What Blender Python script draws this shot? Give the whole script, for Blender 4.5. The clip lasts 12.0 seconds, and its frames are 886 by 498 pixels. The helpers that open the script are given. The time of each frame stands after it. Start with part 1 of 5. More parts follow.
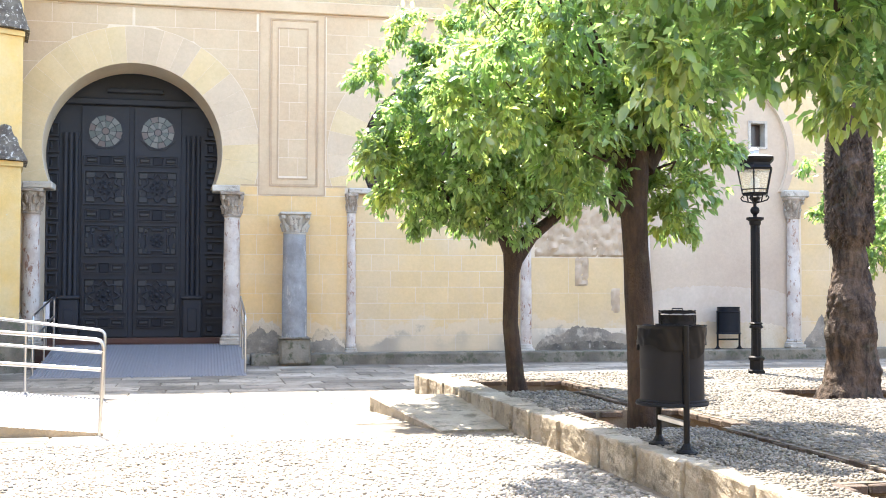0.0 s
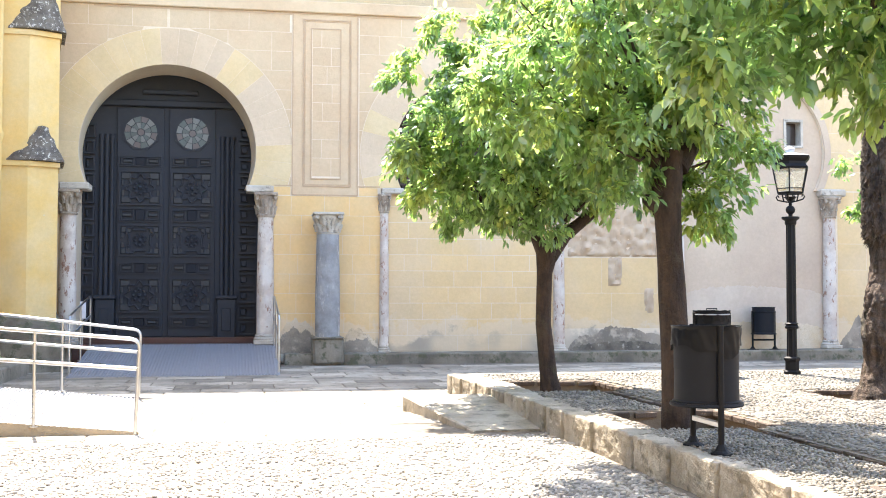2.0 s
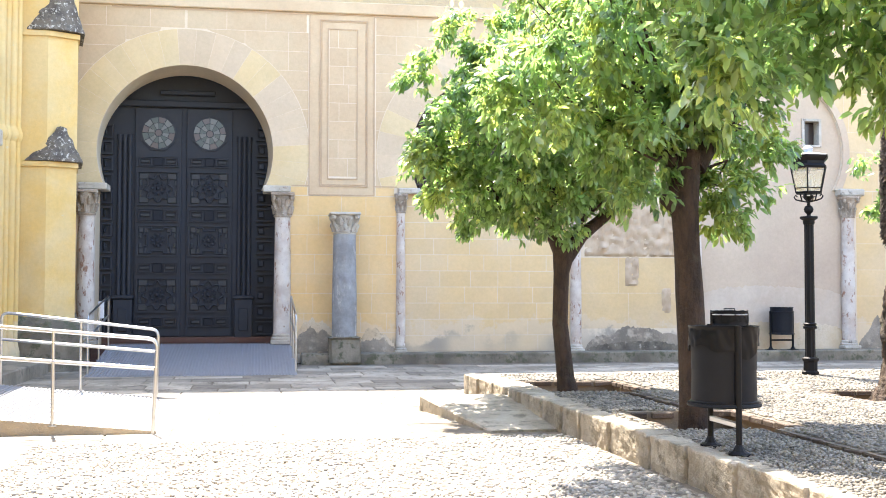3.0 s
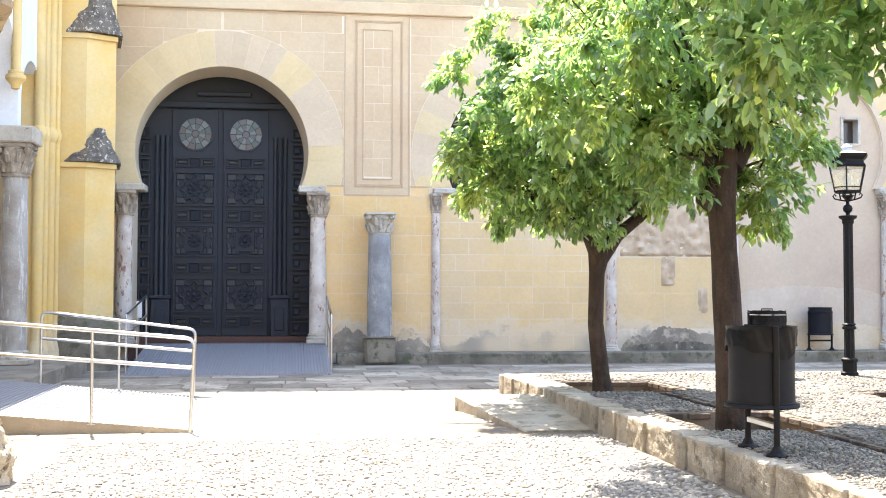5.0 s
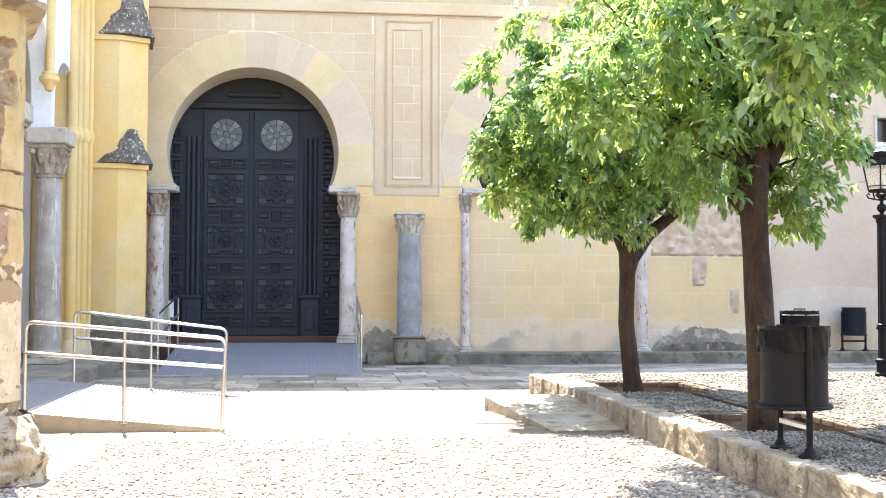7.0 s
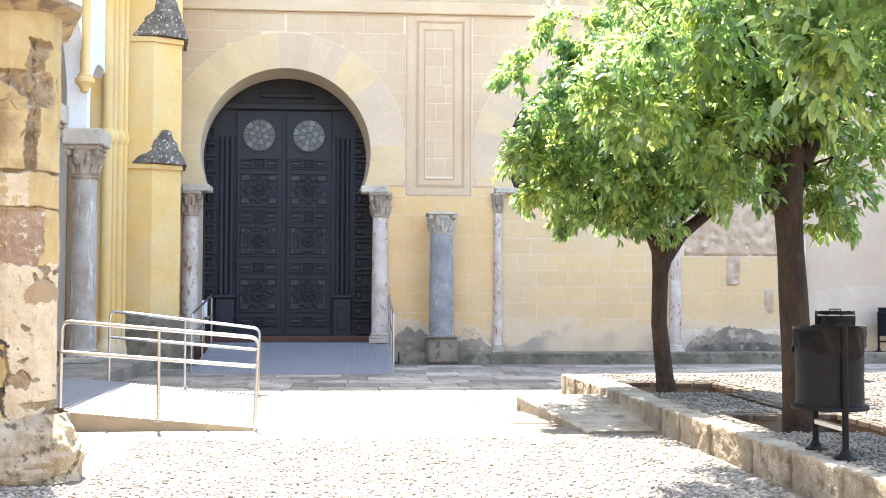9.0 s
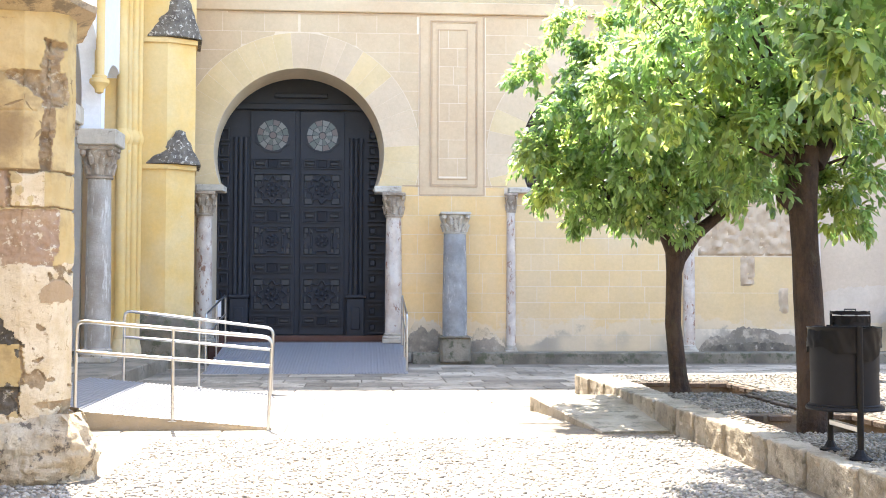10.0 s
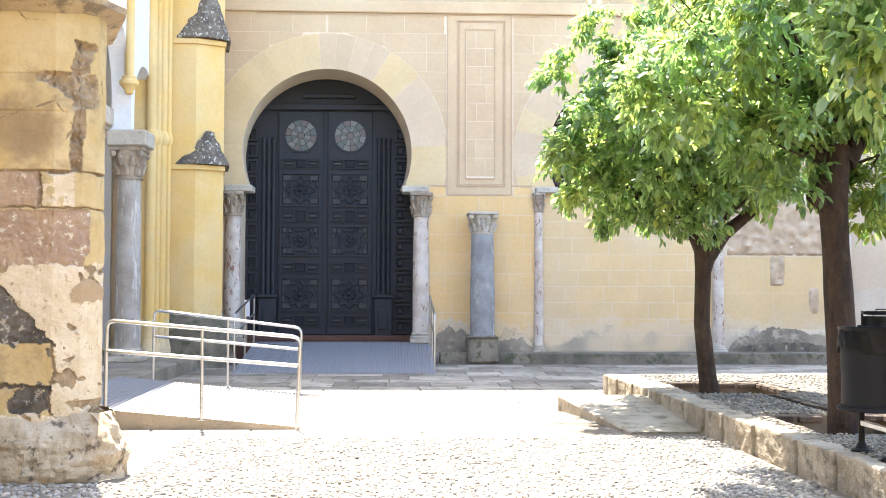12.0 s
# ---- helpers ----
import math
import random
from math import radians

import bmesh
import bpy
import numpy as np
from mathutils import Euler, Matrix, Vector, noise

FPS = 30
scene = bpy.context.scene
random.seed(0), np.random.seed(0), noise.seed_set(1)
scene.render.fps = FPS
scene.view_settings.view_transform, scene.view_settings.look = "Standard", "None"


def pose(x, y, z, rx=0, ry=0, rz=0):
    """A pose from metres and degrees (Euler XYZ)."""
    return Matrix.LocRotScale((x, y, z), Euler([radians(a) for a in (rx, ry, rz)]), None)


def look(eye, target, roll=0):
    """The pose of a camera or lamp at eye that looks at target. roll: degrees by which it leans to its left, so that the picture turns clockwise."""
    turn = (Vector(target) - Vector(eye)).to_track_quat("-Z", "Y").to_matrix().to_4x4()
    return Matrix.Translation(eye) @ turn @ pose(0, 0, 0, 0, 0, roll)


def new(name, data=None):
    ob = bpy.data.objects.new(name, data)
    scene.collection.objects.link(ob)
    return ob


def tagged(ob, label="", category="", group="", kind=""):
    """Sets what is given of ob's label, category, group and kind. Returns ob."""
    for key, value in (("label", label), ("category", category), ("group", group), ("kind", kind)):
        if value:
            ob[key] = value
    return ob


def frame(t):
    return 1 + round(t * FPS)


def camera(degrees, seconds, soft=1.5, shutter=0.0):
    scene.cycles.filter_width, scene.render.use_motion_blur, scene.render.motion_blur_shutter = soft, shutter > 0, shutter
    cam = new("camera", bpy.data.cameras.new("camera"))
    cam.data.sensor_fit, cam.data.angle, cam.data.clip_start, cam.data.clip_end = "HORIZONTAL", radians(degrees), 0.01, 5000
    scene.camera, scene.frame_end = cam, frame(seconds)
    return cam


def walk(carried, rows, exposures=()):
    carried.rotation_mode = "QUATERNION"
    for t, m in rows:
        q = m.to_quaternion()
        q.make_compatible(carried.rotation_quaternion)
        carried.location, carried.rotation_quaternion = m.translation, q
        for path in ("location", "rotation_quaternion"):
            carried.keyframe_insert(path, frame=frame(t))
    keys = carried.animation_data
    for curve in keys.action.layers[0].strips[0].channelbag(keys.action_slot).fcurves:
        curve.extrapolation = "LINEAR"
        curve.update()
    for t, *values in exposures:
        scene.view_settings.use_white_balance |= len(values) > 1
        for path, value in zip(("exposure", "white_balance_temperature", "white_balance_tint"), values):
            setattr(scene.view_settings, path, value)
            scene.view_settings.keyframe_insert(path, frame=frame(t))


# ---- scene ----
cam = camera(43.0, 12.0, soft=1.0)
EYE, TILT, LEAN, TURN = 1.5, 2.2, -0.1, -7.0
# the camera pans on a tripod: seconds, yaw, pitch, roll
ROWS = [
    (0.0, -4.977, 0.021, -0.127),
    (0.5, -4.530, 0.019, -0.116),
    (1.0, -4.103, 0.018, -0.105),
    (1.5, -3.694, 0.016, -0.096),
    (2.0, -3.310, 0.015, -0.086),
    (2.5, -2.909, 0.013, -0.076),
    (3.0, -2.465, 0.011, -0.066),
    (5.0, -0.683, 0.004, -0.022),
    (5.5, -0.330, 0.003, -0.013),
    (6.0, -0.000, 0.001, -0.005),
    (6.5, 0.396, -0.000, 0.004),
    (7.0, 0.836, -0.002, 0.015),
    (9.0, 2.463, -0.008, 0.055),
    (9.5, 2.816, -0.010, 0.063),
    (10.0, 3.143, -0.011, 0.071),
    (10.5, 3.496, -0.012, 0.080),
    (11.0, 3.873, -0.014, 0.089),
    (11.5, 4.261, -0.016, 0.099),
    (12.0, 4.547, -0.017, 0.106),
]
walk(cam, [(t, pose(0, 0, EYE, TILT, LEAN, TURN) @ pose(0, 0, 0, 90 + pitch, roll, yaw)) for t, yaw, pitch, roll in ROWS],
     exposures=[(0.0, 3.03, 6900, 12.5), (12.0, 3.03, 6900, 12.5)])

# ---- world and sun ----
SUN_EL, SUN_AZ = 65.0, -12.0      # azimuth from +y towards +x
world = bpy.data.worlds.new("sky")
scene.world = world
world.use_nodes = True
wn = world.node_tree
sky = wn.nodes.new("ShaderNodeTexSky")
sky.sky_type, sky.sun_disc = "NISHITA", False
sky.sun_elevation, sky.sun_rotation = radians(SUN_EL), radians(SUN_AZ)
wn.links.new(sky.outputs[0], wn.nodes["Background"].inputs[0])
wn.nodes["Background"].inputs[1].default_value = 0.15
sun_data = bpy.data.lights.new("sun", "SUN")
sun_data.energy, sun_data.angle, sun_data.color = 3.1, radians(0.53), (1.0, 0.95, 0.87)
sun = new("sun", sun_data)
el, az = radians(SUN_EL), radians(SUN_AZ)
SUN_DIR = Vector((math.sin(az) * math.cos(el), math.cos(az) * math.cos(el), math.sin(el)))
sun.matrix_world = look(SUN_DIR * 60, (0, 0, 0))


# ---- materials ----
class Nodes:
    """A small builder for node materials; positions are in metres."""

    def __init__(self, name):
        self.m = bpy.data.materials.new(name)
        self.m.use_nodes = True
        self.t = self.m.node_tree
        self.b = self.t.nodes["Principled BSDF"]
        self.pos = self.t.nodes.new("ShaderNodeNewGeometry").outputs["Position"]

    def put(self, sock, v):
        if hasattr(v, "is_linked"):
            self.t.links.new(v, sock)
        elif isinstance(v, (tuple, list)) and len(v) == 3 and sock.type == "RGBA":
            sock.default_value = (*v, 1)
        else:
            sock.default_value = v

    def noise(self, scale, detail=4.0, rough=0.6, stretch=(1, 1, 1), offset=0.0):
        mp = self.t.nodes.new("ShaderNodeMapping")
        mp.inputs["Scale"].default_value = stretch
        mp.inputs["Location"].default_value = (offset, offset * 1.7, offset * 0.6)
        self.t.links.new(self.pos, mp.inputs[0])
        n = self.t.nodes.new("ShaderNodeTexNoise")
        n.inputs["Scale"].default_value = scale
        n.inputs["Detail"].default_value = detail
        n.inputs["Roughness"].default_value = rough
        self.t.links.new(mp.outputs[0], n.inputs["Vector"])
        return n.outputs[0]

    def cells(self, scale, stretch=(1, 1, 1), feature="F1", out="Distance"):
        mp = self.t.nodes.new("ShaderNodeMapping")
        mp.inputs["Scale"].default_value = stretch
        self.t.links.new(self.pos, mp.inputs[0])
        n = self.t.nodes.new("ShaderNodeTexVoronoi")
        n.feature = feature
        n.inputs["Scale"].default_value = scale
        self.t.links.new(mp.outputs[0], n.inputs["Vector"])
        return n.outputs[out]

    def ramp(self, fac, lo, hi):
        n = self.t.nodes.new("ShaderNodeMapRange")
        n.interpolation_type = "SMOOTHSTEP"
        self.put(n.inputs[0], fac)
        n.inputs[1].default_value, n.inputs[2].default_value = lo, hi
        return n.outputs[0]

    def mix(self, fac, a, b):
        n = self.t.nodes.new("ShaderNodeMix")
        n.data_type = "RGBA"
        self.put(n.inputs["Factor"], fac)
        self.put(n.inputs[6], a)
        self.put(n.inputs[7], b)
        return n.outputs[2]

    def math(self, op, a, b=0.0):
        n = self.t.nodes.new("ShaderNodeMath")
        n.operation = op
        self.put(n.inputs[0], a)
        self.put(n.inputs[1], b)
        return n.outputs[0]

    def height(self):
        n = self.t.nodes.new("ShaderNodeSeparateXYZ")
        self.t.links.new(self.pos, n.inputs[0])
        return n.outputs[2]

    def piece(self):
        return self.t.nodes.new("ShaderNodeObjectInfo").outputs["Random"]

    def island(self):
        return self.t.nodes.new("ShaderNodeNewGeometry").outputs["Random Per Island"]

    def value(self, col, fac, lo, hi):
        n = self.t.nodes.new("ShaderNodeHueSaturation")
        self.put(n.inputs["Color"], col)
        r = self.t.nodes.new("ShaderNodeMapRange")
        self.put(r.inputs[0], fac)
        r.inputs[3].default_value, r.inputs[4].default_value = lo, hi
        self.t.links.new(r.outputs[0], n.inputs["Value"])
        return n.outputs[0]

    def bump(self, h, strength, dist):
        n = self.t.nodes.new("ShaderNodeBump")
        n.inputs["Strength"].default_value, n.inputs["Distance"].default_value = strength, dist
        self.put(n.inputs["Height"], h)
        self.t.links.new(n.outputs[0], self.b.inputs["Normal"])

    def done(self, col, rough=0.8, metal=0.0, spec=0.5):
        self.put(self.b.inputs["Base Color"], col)
        self.put(self.b.inputs["Roughness"], rough)
        self.b.inputs["Metallic"].default_value = metal
        self.b.inputs["Specular IOR Level"].default_value = spec
        return self.m


def plaster(name, a, b, stain, amount=0.5, big=0.5, damp=False, pieces=False, chips=None):
    """Old lime plaster: two tones in large clouds, fine grain, stains, damp foot, chipped spots."""
    n = Nodes(name)
    col = n.mix(n.ramp(n.noise(big, 5, 0.6), 0.35, 0.65), a, b)
    col = n.value(col, n.noise(14, 5, 0.7), 0.86, 1.12)
    col = n.value(col, n.noise(1.9, 3, 0.5, offset=7), 0.9, 1.08)
    if pieces:
        col = n.value(col, n.piece(), 0.965, 1.035)
    col = n.mix(n.math("MULTIPLY", n.ramp(n.noise(1.1, 6, 0.65, (1, 1, 0.35), 3), 0.52, 0.8), amount), col, stain)
    if chips:
        col = n.mix(n.ramp(n.noise(5.5, 6, 0.7, offset=11), 0.66, 0.69), col, chips)
    if damp:
        z = n.math("SUBTRACT", 1.42, n.math("ADD", n.height(), n.math("MULTIPLY", n.noise(1.5, 6, 0.65, offset=5), 1.6)))
        col = n.mix(n.math("MULTIPLY", n.math("MULTIPLY", n.ramp(z, -0.02, 0.22), n.ramp(n.noise(0.55, 2, 0.5, offset=31), 0.42, 0.58)), 0.9), col, (0.15, 0.128, 0.098))
        col = n.mix(n.math("MULTIPLY", n.ramp(n.math("ADD", z, 0.28), 0.0, 0.12), 0.35), col, (0.62, 0.55, 0.45))
    n.bump(n.math("ADD", n.noise(35, 6, 0.7), n.math("MULTIPLY", n.noise(4, 4, 0.6), 1.5)), 0.35, 0.012)
    return n.done(col, 0.9, spec=0.25)


def stone(name, a, b, spots, lo=0.58, hi=0.72, scale=6.0, pieces=None, islands=False, bump=0.02, rough=0.88, streak=1.0):
    """Weathered stone with a speckle, lichen or dirt patches."""
    n = Nodes(name)
    col = n.mix(n.ramp(n.noise(scale * 0.3, 5, 0.6), 0.35, 0.65), a, b)
    col = n.value(col, n.noise(scale * 9, 4, 0.75), 0.8, 1.2)
    if pieces:
        col = n.value(col, n.piece(), *pieces)
    if islands:
        col = n.value(col, n.island(), 0.45, 1.3)
    col = n.mix(n.ramp(n.noise(scale, 7, 0.7, (1, 1, streak), 4), lo, hi), col, spots)
    n.bump(n.math("ADD", n.noise(scale * 7, 6, 0.7), n.math("MULTIPLY", n.noise(scale, 5, 0.6), 2)), 0.6, bump)
    return n.done(col, rough, spec=0.3)


def metal(name, col, rough, metallic=1.0, dirt=(0.1, 0.09, 0.08), amount=0.2, spec=0.5):
    n = Nodes(name)
    c = n.mix(n.math("MULTIPLY", n.ramp(n.noise(9, 6, 0.7), 0.5, 0.75), amount), col, dirt)
    n.bump(n.noise(60, 3, 0.6), 0.1, 0.002)
    return n.done(c, n.math("ADD", rough, n.math("MULTIPLY", n.noise(22, 4, 0.6), 0.15)), metallic, spec)


def leaf_material(name, dark, light, glow):
    n = Nodes(name)
    col = n.mix(n.island(), dark, light)
    young = n.ramp(n.noise(1.7, 4, 0.6, offset=9), 0.48, 0.62)
    col = n.value(col, n.noise(2.2, 3, 0.6), 0.65, 1.3)
    n.done(col, 0.25, spec=0.85)
    tr = n.t.nodes.new("ShaderNodeBsdfTranslucent")
    n.put(tr.inputs[0], n.value(n.mix(young, glow, (glow[0] * 1.5, glow[1] * 1.15, glow[2] * 0.9)), n.island(), 0.6, 1.25))
    mx = n.t.nodes.new("ShaderNodeMixShader")
    mx.inputs[0].default_value = 0.5
    n.t.links.new(n.b.outputs[0], mx.inputs[1])
    n.t.links.new(tr.outputs[0], mx.inputs[2])
    n.t.links.new(mx.outputs[0], n.t.nodes["Material Output"].inputs[0])
    return n.m


def bark_material(name, a, b, moss):
    n = Nodes(name)
    col = n.mix(n.ramp(n.noise(9, 6, 0.7, (1, 1, 0.3)), 0.35, 0.65), a, b)
    col = n.mix(n.math("MULTIPLY", n.ramp(n.noise(3, 5, 0.6, offset=2), 0.55, 0.75), 0.5), col, moss)
    n.bump(n.math("ADD", n.noise(40, 6, 0.75, (1, 1, 0.3)), n.math("MULTIPLY", n.noise(12, 4, 0.6), 1.5)), 1.0, 0.035)
    return n.done(col, 0.85, spec=0.3)


M_UPPER = plaster("beige_plaster", (0.54, 0.39, 0.245), (0.575, 0.44, 0.285), (0.46, 0.35, 0.24), 0.35, 0.45, pieces=True)
M_LOWER = plaster("yellow_plaster", (0.69, 0.455, 0.205), (0.67, 0.475, 0.25), (0.56, 0.44, 0.29), 0.4, 0.6, damp=True, pieces=True)
M_BAY = plaster("pale_yellow_plaster", (0.66, 0.475, 0.25), (0.63, 0.475, 0.285), (0.54, 0.42, 0.30), 0.5, 0.6, damp=True, pieces=True)
M_PINK = plaster("pink_plaster", (0.49, 0.375, 0.275), (0.56, 0.44, 0.32), (0.43, 0.34, 0.25), 0.5, 0.4, damp=True)
M_CREAM = plaster("cream_plaster", (0.62, 0.485, 0.29), (0.62, 0.465, 0.255), (0.56, 0.44, 0.30), 0.3, 0.8, pieces=True)
M_VOUSSOIR = plaster("rose_plaster", (0.56, 0.43, 0.29), (0.59, 0.46, 0.32), (0.48, 0.37, 0.27), 0.3, 0.8, pieces=True)
M_JOINT = plaster("lime_joint", (0.70, 0.585, 0.435), (0.65, 0.535, 0.39), (0.54, 0.44, 0.32), 0.4, damp=True)
M_GOLD = plaster("ochre_plaster", (0.73, 0.49, 0.175), (0.70, 0.525, 0.26), (0.46, 0.34, 0.19), 0.45, 0.9, damp=True, chips=(0.62, 0.52, 0.33))
M_WHITE = plaster("white_limewash", (0.77, 0.79, 0.83), (0.75, 0.77, 0.80), (0.66, 0.66, 0.66), 0.3, 0.6)
M_RUIN = plaster("carved_plaster", (0.56, 0.43, 0.30), (0.44, 0.32, 0.21), (0.64, 0.53, 0.39), 0.7, 3.5)
M_ROUGH = stone("rubble_stone", (0.50, 0.38, 0.22), (0.44, 0.34, 0.22), (0.22, 0.17, 0.12), 0.6, 0.75, 4)
M_MARBLE = stone("pink_marble", (0.68, 0.61, 0.53), (0.52, 0.43, 0.36), (0.33, 0.19, 0.13), 0.55, 0.61, 9, streak=0.45, bump=0.03)
M_CAP = stone("weathered_capital", (0.46, 0.38, 0.295), (0.27, 0.21, 0.155), (0.62, 0.56, 0.46), 0.56, 0.66, 11, bump=0.04)
M_GREYCOL = stone("grey_marble", (0.335, 0.335, 0.33), (0.235, 0.23, 0.225), (0.54, 0.51, 0.46), 0.56, 0.64, 9, streak=0.22, bump=0.03)
M_PALE = stone("pale_limestone", (0.54, 0.49, 0.41), (0.42, 0.37, 0.30), (0.20, 0.17, 0.14), 0.56, 0.68, 8)
M_MOSS = stone("mossy_stone", (0.26, 0.225, 0.17), (0.14, 0.12, 0.09), (0.105, 0.105, 0.065), 0.5, 0.62, 5)
M_LICHEN = stone("lichen_stone", (0.11, 0.095, 0.08), (0.19, 0.165, 0.135), (0.60, 0.57, 0.50), 0.56, 0.62, 15)
M_DAMP = stone("damp_plaster", (0.34, 0.285, 0.22), (0.20, 0.172, 0.135), (0.44, 0.37, 0.285), 0.50, 0.66, 6)
M_DAMPDARK = stone("mouldy_plaster", (0.20, 0.17, 0.13), (0.10, 0.088, 0.07), (0.42, 0.37, 0.30), 0.56, 0.66, 9)
M_SALT = stone("salt_bloom", (0.62, 0.52, 0.38), (0.56, 0.43, 0.28), (0.40, 0.31, 0.21), 0.56, 0.7, 6)
M_BLOOM = plaster("bleached_plaster", (0.585, 0.49, 0.385), (0.53, 0.425, 0.325), (0.46, 0.36, 0.27), 0.6, 1.2)
M_ARCCOL = stone("pale_grey_marble", (0.46, 0.43, 0.385), (0.34, 0.30, 0.255), (0.60, 0.57, 0.52), 0.54, 0.62, 7, streak=0.22, bump=0.03)
M_KERB = stone("kerb_limestone", (0.41, 0.36, 0.28), (0.285, 0.245, 0.185), (0.185, 0.163, 0.12), 0.49, 0.65, 5, pieces=(0.9, 1.1), bump=0.03)
M_SLAB = stone("paving_slab", (0.37, 0.325, 0.26), (0.24, 0.21, 0.165), (0.13, 0.115, 0.085), 0.52, 0.66, 4, pieces=(0.6, 1.45), rough=0.7)
# Darker copy of the court pebbles: tree shade is put into the colour.
M_PEBBLE_SHADED = stone("shaded_pebble", (0.215, 0.19, 0.15), (0.12, 0.107, 0.087), (0.32, 0.285, 0.235), 0.6, 0.74, 9, islands=True, rough=0.6, bump=0.004)
M_PEBBLE1 = stone("single_pebble", (0.38, 0.345, 0.29), (0.26, 0.235, 0.20), (0.46, 0.42, 0.36), 0.6, 0.74, 9, pieces=(0.5, 1.25), rough=0.6, bump=0.004)
M_BED = stone("pale_mortar_bed", (0.25, 0.21, 0.165), (0.20, 0.17, 0.13), (0.15, 0.125, 0.095), 0.55, 0.7, 5)
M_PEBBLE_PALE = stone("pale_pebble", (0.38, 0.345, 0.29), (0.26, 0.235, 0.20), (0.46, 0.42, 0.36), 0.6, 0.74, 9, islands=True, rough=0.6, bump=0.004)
M_EARTH = stone("sandy_earth", (0.20, 0.165, 0.125), (0.15, 0.125, 0.095), (0.11, 0.09, 0.07), 0.5, 0.7, 5)
M_SOIL = stone("dark_soil", (0.12, 0.08, 0.05), (0.09, 0.06, 0.04), (0.20, 0.14, 0.08), 0.55, 0.7, 9)
M_BRICK = stone("worn_brick", (0.12, 0.09, 0.07), (0.09, 0.07, 0.055), (0.22, 0.18, 0.14), 0.55, 0.7, 8, pieces=(0.7, 1.2))
M_STEEL = metal("stainless_steel", (0.50, 0.515, 0.54), 0.24)
M_PLATE = metal("ribbed_aluminium", (0.285, 0.29, 0.305), 0.55, 0.4, (0.2, 0.2, 0.21), 0.3)
# Pale tone: sky reflection put into the lantern roof's colour; bin lid shares it.
M_ROOF = metal("sky_pale_metal", (0.42, 0.43, 0.44), 0.4, 0.6, (0.2, 0.2, 0.2), 0.3)
M_IRON = metal("black_iron", (0.006, 0.006, 0.007), 0.5, 0.0, (0.02, 0.018, 0.016), 0.3, 0.22)
M_DRUM = metal("dark_grey_steel", (0.009, 0.0105, 0.0145), 0.42, 0.0, (0.018, 0.020, 0.025), 0.35, 0.18)
M_DOOR = metal("dark_carved_wood", (0.030, 0.033, 0.041), 0.5, 0.0, (0.050, 0.050, 0.052), 0.4, 0.22)
# Raised fields take a lighter tone, sunk squares and stars a darker one.
M_DOORFIELD = metal("lighter_carved_wood", (0.048, 0.049, 0.052), 0.48, 0.0, (0.045, 0.042, 0.038), 0.4, 0.25)
M_DOORDARK = metal("darker_carved_wood", (0.017, 0.019, 0.025), 0.55, 0.0, (0.014, 0.014, 0.015), 0.4, 0.2)
M_LINE = plaster("rose_moulding", (0.49, 0.35, 0.225), (0.47, 0.335, 0.22), (0.36, 0.255, 0.17), 0.4, 1.5)
M_SCREEN = metal("maroon_lattice_wood", (0.05, 0.03, 0.025), 0.6, 0.0, (0.08, 0.06, 0.05), 0.4)
M_FLOORRED = stone("red_tile", (0.12, 0.06, 0.045), (0.10, 0.055, 0.042), (0.12, 0.08, 0.06), 0.55, 0.7, 5)
M_LEAF = leaf_material("orange_leaf", (0.048, 0.102, 0.058), (0.110, 0.188, 0.088), (0.47, 0.71, 0.22))
M_BARK = bark_material("orange_bark", (0.075, 0.048, 0.034), (0.035, 0.025, 0.020), (0.09, 0.085, 0.05))
M_PALM = bark_material("palm_bark", (0.135, 0.095, 0.07), (0.03, 0.022, 0.018), (0.07, 0.085, 0.06))


def simple(name, col, rough=0.5, metal_v=0.0, trans=0.0, spec=0.5):
    n = Nodes(name)
    n.b.inputs["Transmission Weight"].default_value = trans
    return n.done(n.value(col, n.noise(30, 3), 0.92, 1.06), rough, metal_v, spec)


M_BAG = simple("black_bin_liner", (0.004, 0.005, 0.0075), 0.34, spec=0.16)
M_GLASS = simple("lantern_glass", (0.96, 0.92, 0.80), 0.12, 0.0, 0.75)
M_GLASS.node_tree.nodes["Principled BSDF"].inputs["IOR"].default_value = 1.04
M_FROST = simple("lamp_globe", (0.8, 0.8, 0.76), 0.35)
# Rough tan for the ramp's front plate, apart from the grey deck.
M_SIDE = stone("tan_side_plate", (0.36, 0.30, 0.22), (0.30, 0.25, 0.18), (0.20, 0.17, 0.13), 0.6, 0.75, 12)
M_WINDOW = simple("dark_window", (0.05, 0.035, 0.03), 0.25)
M_WHITEBOARD = simple("white_board", (0.78, 0.80, 0.84), 0.5)
M_GLASS_GREEN = simple("green_leaded_glass", (0.055, 0.072, 0.066), 0.3)
M_GLASS_PALE = simple("pale_leaded_glass", (0.115, 0.12, 0.115), 0.3)
M_GLASS_ROSE = simple("rose_leaded_glass", (0.085, 0.064, 0.06), 0.3)


